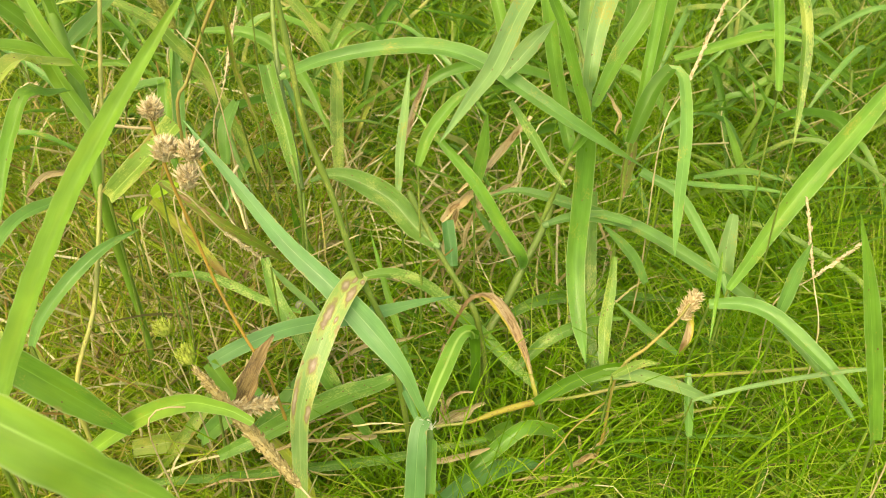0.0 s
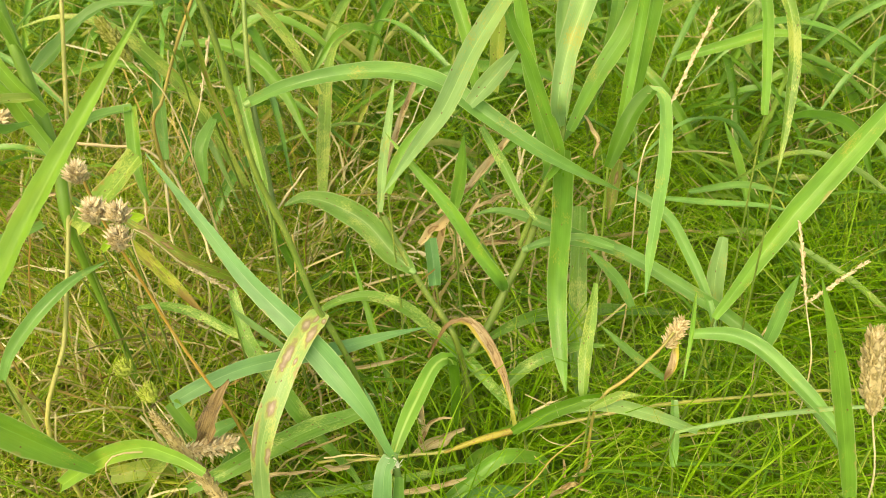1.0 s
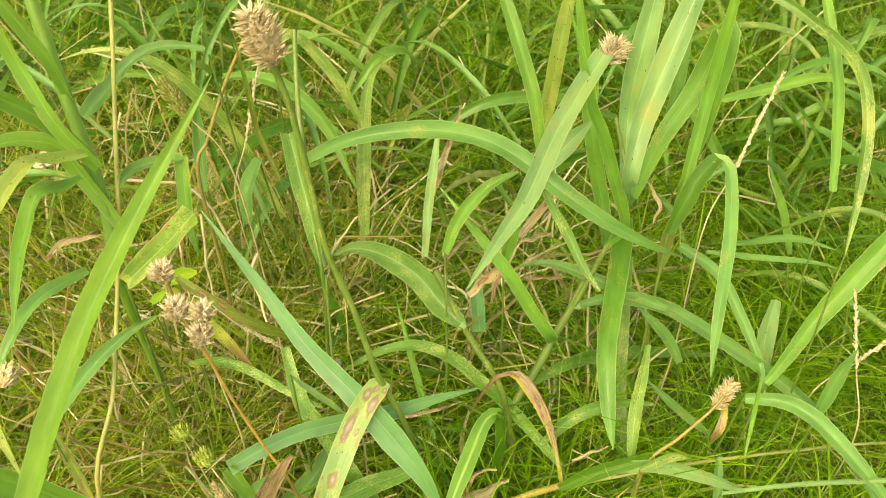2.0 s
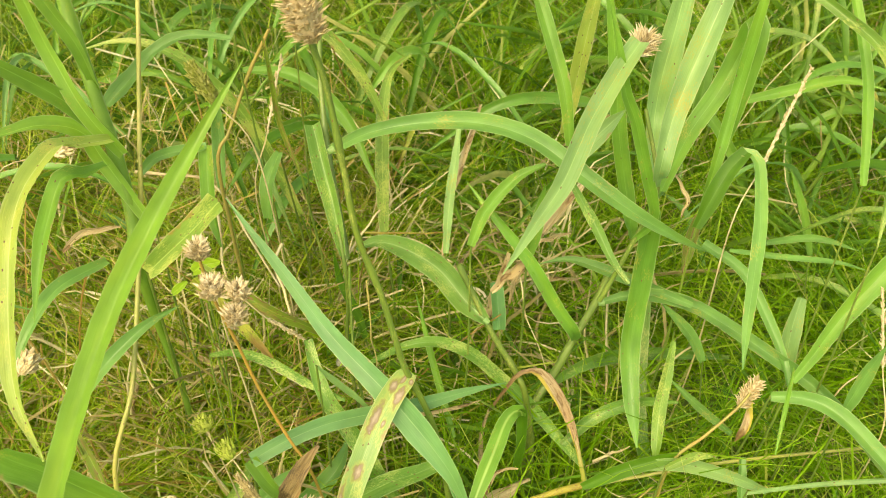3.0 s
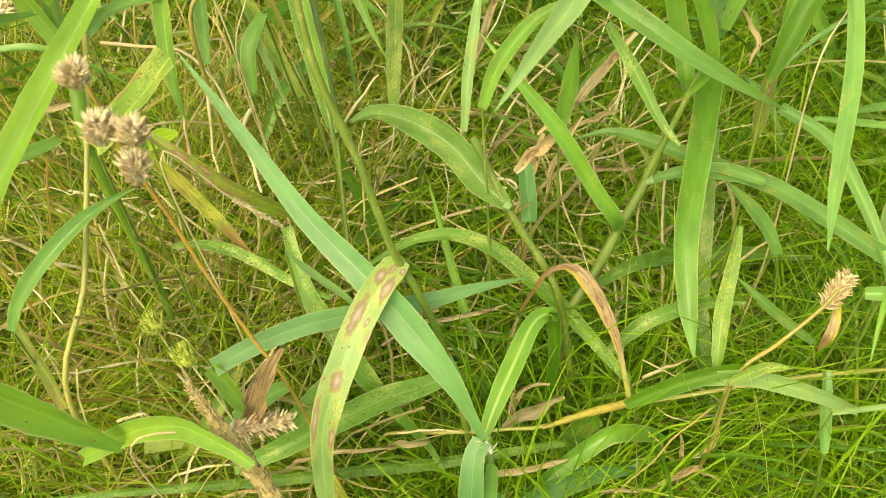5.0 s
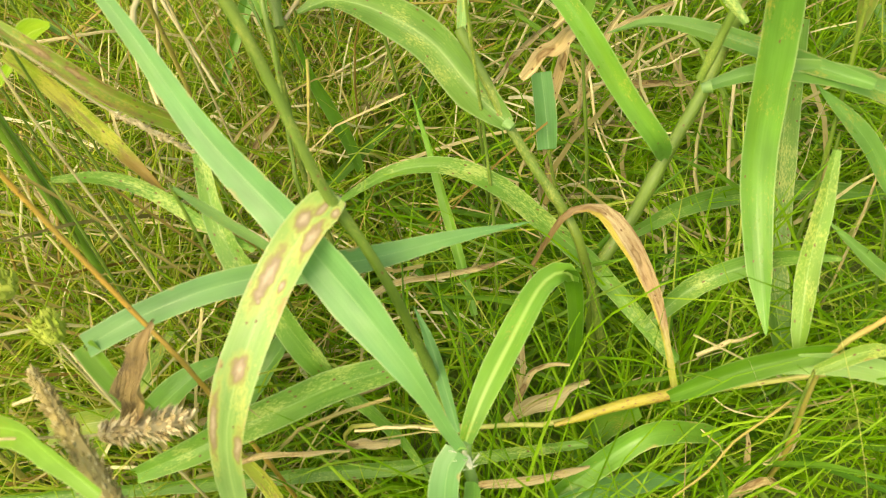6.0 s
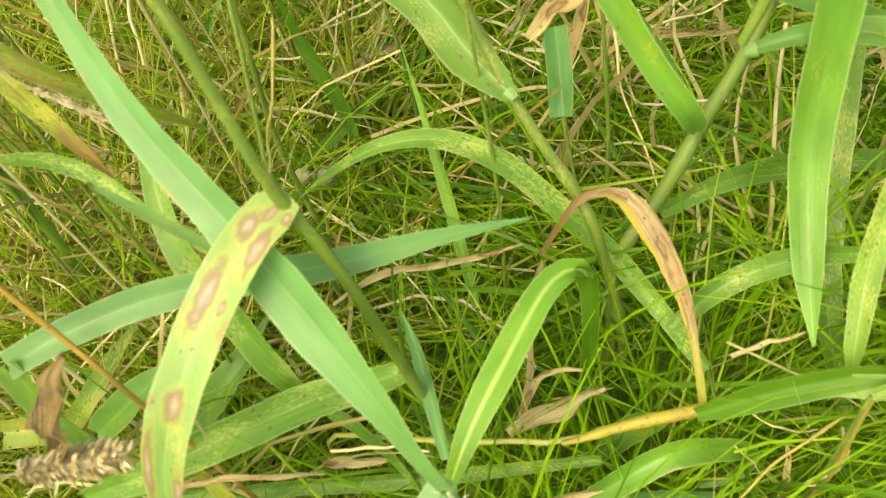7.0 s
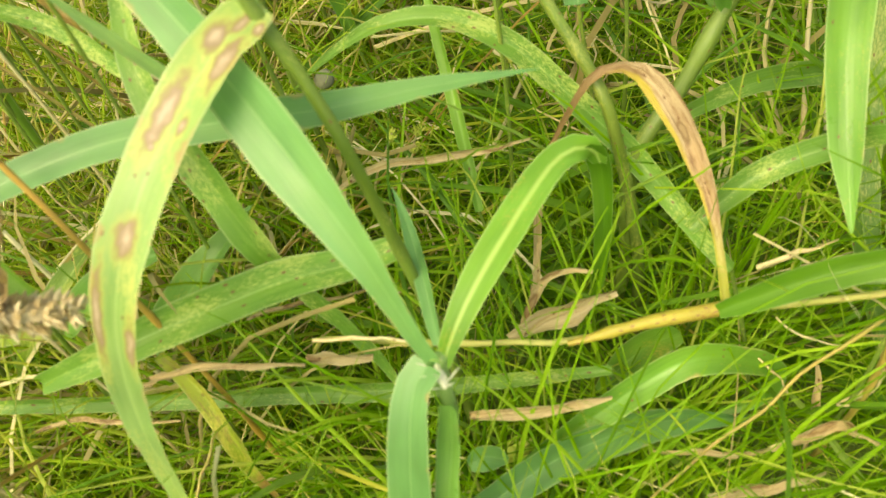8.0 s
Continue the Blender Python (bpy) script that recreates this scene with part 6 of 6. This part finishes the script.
# ---- undergrowth: fine grass and dead stems, past counting ----
def ribbons(name, label, material, count, box, length, width, lean, lift, seed, sag=1.0, tufts=0, thin=None, curl=0.9, wiggle=0.12, around=None, crease=0.35, clump=0.022):
    """Many curved blades in one mesh; each starts on the ground, leans its own way and sags."""
    rg = np.random.default_rng(seed)
    x0, x1, y0, y1 = box
    if around:
        far, turn = around[0] + (around[1] - around[0]) * rg.uniform(0, 1, tufts) ** 1.3, rg.uniform(0, 2 * np.pi, tufts)
        c = np.stack([(x0 + x1) / 2 + far * np.cos(turn), (y0 + y1) / 2 + far * np.sin(turn)], 1)
        foot, drift = c[rg.integers(0, tufts, count)] + rg.normal(0, 0.05, (count, 2)), None
    elif tufts:
        c = np.stack([rg.uniform(x0, x1, tufts), rg.uniform(y0, y1, tufts)], 1)
        own = rg.integers(0, tufts, count)
        foot, drift = c[own] + rg.normal(0, clump, (count, 2)), rg.uniform(0, 2 * np.pi, tufts)[own]
    else:
        foot, drift = np.stack([rg.uniform(x0, x1, count), rg.uniform(y0, y1, count)], 1), None
    z = np.array([ground_z(a, b) for a, b in foot]) + rg.uniform(*lift, count)
    long = rg.uniform(*length, count)
    wide = rg.uniform(*width, count)
    way = rg.uniform(0, 2 * np.pi, count) if drift is None else drift + rg.normal(0, 0.8, count)
    tilt = np.radians(rg.uniform(*lean, count))
    bend = rg.normal(0, curl, count)
    sway, beat = rg.normal(0, wiggle, count), rg.uniform(0, 6.28, count)
    k = 7
    rings = []
    for i in range(k):
        s = i / (k - 1)
        a = way + bend * s * 0.8 + sway * np.sin(s * 6.0 + beat)
        el = np.pi / 2 - tilt - sag * s * 0.9 + sway * 0.6 * np.cos(s * 5.0 + beat)
        rings.append(np.stack([np.cos(a) * np.cos(el), np.sin(a) * np.cos(el), np.sin(el)], 1))
    pos = [np.concatenate([foot, z[:, None]], 1)]
    for i in range(1, k):
        pos.append(pos[-1] + (rings[i - 1] + rings[i]) / 2 * (long / (k - 1))[:, None])
    floor_z = np.array([ground_z(a, b) for a, b in foot]) + 0.003
    spin = rg.uniform(-2.2, 2.2, count)
    verts = np.empty((count, k, 3, 3))
    for i in range(k):
        p = pos[i].copy()
        p[:, 2] = np.maximum(p[:, 2], floor_z)
        t = rings[i]
        up = np.stack([np.sin(spin) * 0.9, -0.55 * np.cos(spin * 0.6), 0.8 * np.cos(spin * 0.5)], 1)
        side = np.cross(t, up)
        side /= np.linalg.norm(side, axis=1)[:, None] + 1e-9
        taper = (1.0, 1.0, 0.95, 0.85, 0.7, 0.45, 0.08)[i] if thin is None else thin
        half = (wide / 2 * taper)[:, None]
        groove = np.cross(side, t) * half * crease
        verts[:, i, 0], verts[:, i, 1], verts[:, i, 2] = p - side * half, p + groove, p + side * half
    base = (np.arange(count) * k * 3)[:, None]
    quad = np.array([(3 * i + j, 3 * i + j + 1, 3 * i + j + 4, 3 * i + j + 3) for i in range(k - 1) for j in (0, 1)]).ravel()[None, :]
    faces = (base + quad).reshape(-1, 4)
    mesh = bpy.data.meshes.new(name)
    mesh.from_pydata(verts.reshape(-1, 3).tolist(), [], faces.tolist())
    mesh.materials.append(M[material])
    return tagged(new(name, mesh), label, "grass", kind="stuff")


NEAR = (-0.75, 0.95, 0.15, 1.45)
LEFT = (-0.50, -0.05, 0.38, 0.90)
RIGHT = (-0.06, 0.95, 0.15, 1.45)
WEST = (-0.75, -0.04, 0.15, 1.45)
ribbons("fine_grass", "dense fine green grass, upright and fresh", "fine", 9500, RIGHT, (0.10, 0.24), (0.0009, 0.0026), (4, 62), (0.0, 0.02), 1, sag=0.75, tufts=520, curl=0.6, wiggle=0.15, clump=0.015)
ribbons("fine_grass", "dense fine yellow-green grass, upright", "light", 8000, WEST, (0.10, 0.25), (0.0008, 0.0022), (3, 50), (0.0, 0.02), 11, sag=0.75, tufts=330, curl=0.55, wiggle=0.14, clump=0.014)
ribbons("fine_grass", "tangled fine green grass low in the sward", "fine", 7500, NEAR, (0.09, 0.20), (0.0006, 0.0019), (25, 80), (0.0, 0.03), 6, sag=0.9, tufts=900, curl=0.7, wiggle=0.2)
ribbons("fine_grass", "hair-thin light green grass blades in the thatch", "light", 4500, NEAR, (0.10, 0.22), (0.0005, 0.0013), (8, 75), (0.01, 0.06), 2, sag=0.7, tufts=900, wiggle=0.15)
ribbons("dead_grass", "thin tan and straw-coloured strands tangled among the blades", "litter", 800, NEAR, (0.06, 0.17), (0.0005, 0.0013), (35, 98), (0.01, 0.09), 3, sag=0.3, thin=0.9, curl=0.6, wiggle=0.35)
ribbons("dead_grass", "thick patch of tan and brown dead grass", "litter", 800, LEFT, (0.07, 0.18), (0.0010, 0.0024), (10, 85), (0.0, 0.06), 7, sag=0.35, thin=0.9, curl=0.5, wiggle=0.35)
ribbons("dead_grass", "pale tan withered blades lying in the grass", "litter", 210, LEFT, (0.08, 0.19), (0.0016, 0.0038), (25, 85), (0.02, 0.09), 13, sag=0.6, curl=0.8, wiggle=0.5, crease=1.3)
ribbons("fading_grass", "yellowing grass blades and pale thatch", "fading", 2700, (-0.55, -0.06, 0.32, 0.95), (0.11, 0.24), (0.0008, 0.0022), (4, 60), (0.0, 0.03), 9, sag=0.6, tufts=420, curl=0.6, wiggle=0.18)
ribbons("fading_grass", "scattered yellowing blades in the green sward", "fading", 1500, NEAR, (0.09, 0.20), (0.0006, 0.0015), (10, 70), (0.0, 0.03), 10, sag=0.6, tufts=500, curl=0.6, wiggle=0.18)
ribbons("coarse_grass", "coarser green grass blades among the fine grass", "sward", 2300, NEAR, (0.10, 0.24), (0.0020, 0.0050), (6, 62), (0.0, 0.01), 4, sag=1.1, tufts=360)
ribbons("coarse_grass", "broad green grass blades standing in the thicket", "sward", 700, (-0.9, 1.1, 0.85, 1.6), (0.18, 0.36), (0.0050, 0.0100), (4, 40), (0.0, 0.01), 8, sag=1.1, tufts=220)
ribbons("dead_grass", "thin tan and brown stalks standing dead in the thicket", "litter", 420, (-0.7, 1.0, 0.80, 1.6), (0.15, 0.34), (0.0009, 0.0020), (4, 45), (0.0, 0.01), 21, sag=0.5, thin=0.9, curl=0.4)
ribbons("meadow_grass", "green meadow grass all around the spot", "sward", 24000, NEAR, (0.12, 0.30), (0.0024, 0.0065), (5, 55), (0.0, 0.02), 5, sag=1.2, tufts=4200, around=(0.75, 4.6))
ribbons("dead_grass", "bleached cream straws lying across the grass", "cream", 180, (-0.40, 0.10, 0.60, 1.05), (0.06, 0.17), (0.0011, 0.0026), (40, 98), (0.03, 0.12), 31, sag=0.3, thin=0.9, curl=0.4, wiggle=0.3)
ribbons("dead_grass", "upright russet dead stems in the tuft", "russet", 130, (-0.45, -0.05, 0.42, 0.95), (0.12, 0.26), (0.0012, 0.0024), (2, 40), (0.0, 0.02), 32, sag=0.35, thin=0.9, curl=0.3, wiggle=0.12)
ribbons("dead_grass", "brown and tan dead leaves hanging inside the clump", "litter", 80, (0.02, 0.22, 0.64, 0.88), (0.07, 0.18), (0.0018, 0.0042), (5, 75), (0.01, 0.10), 33, sag=0.7, curl=0.7, wiggle=0.4, crease=1.3)
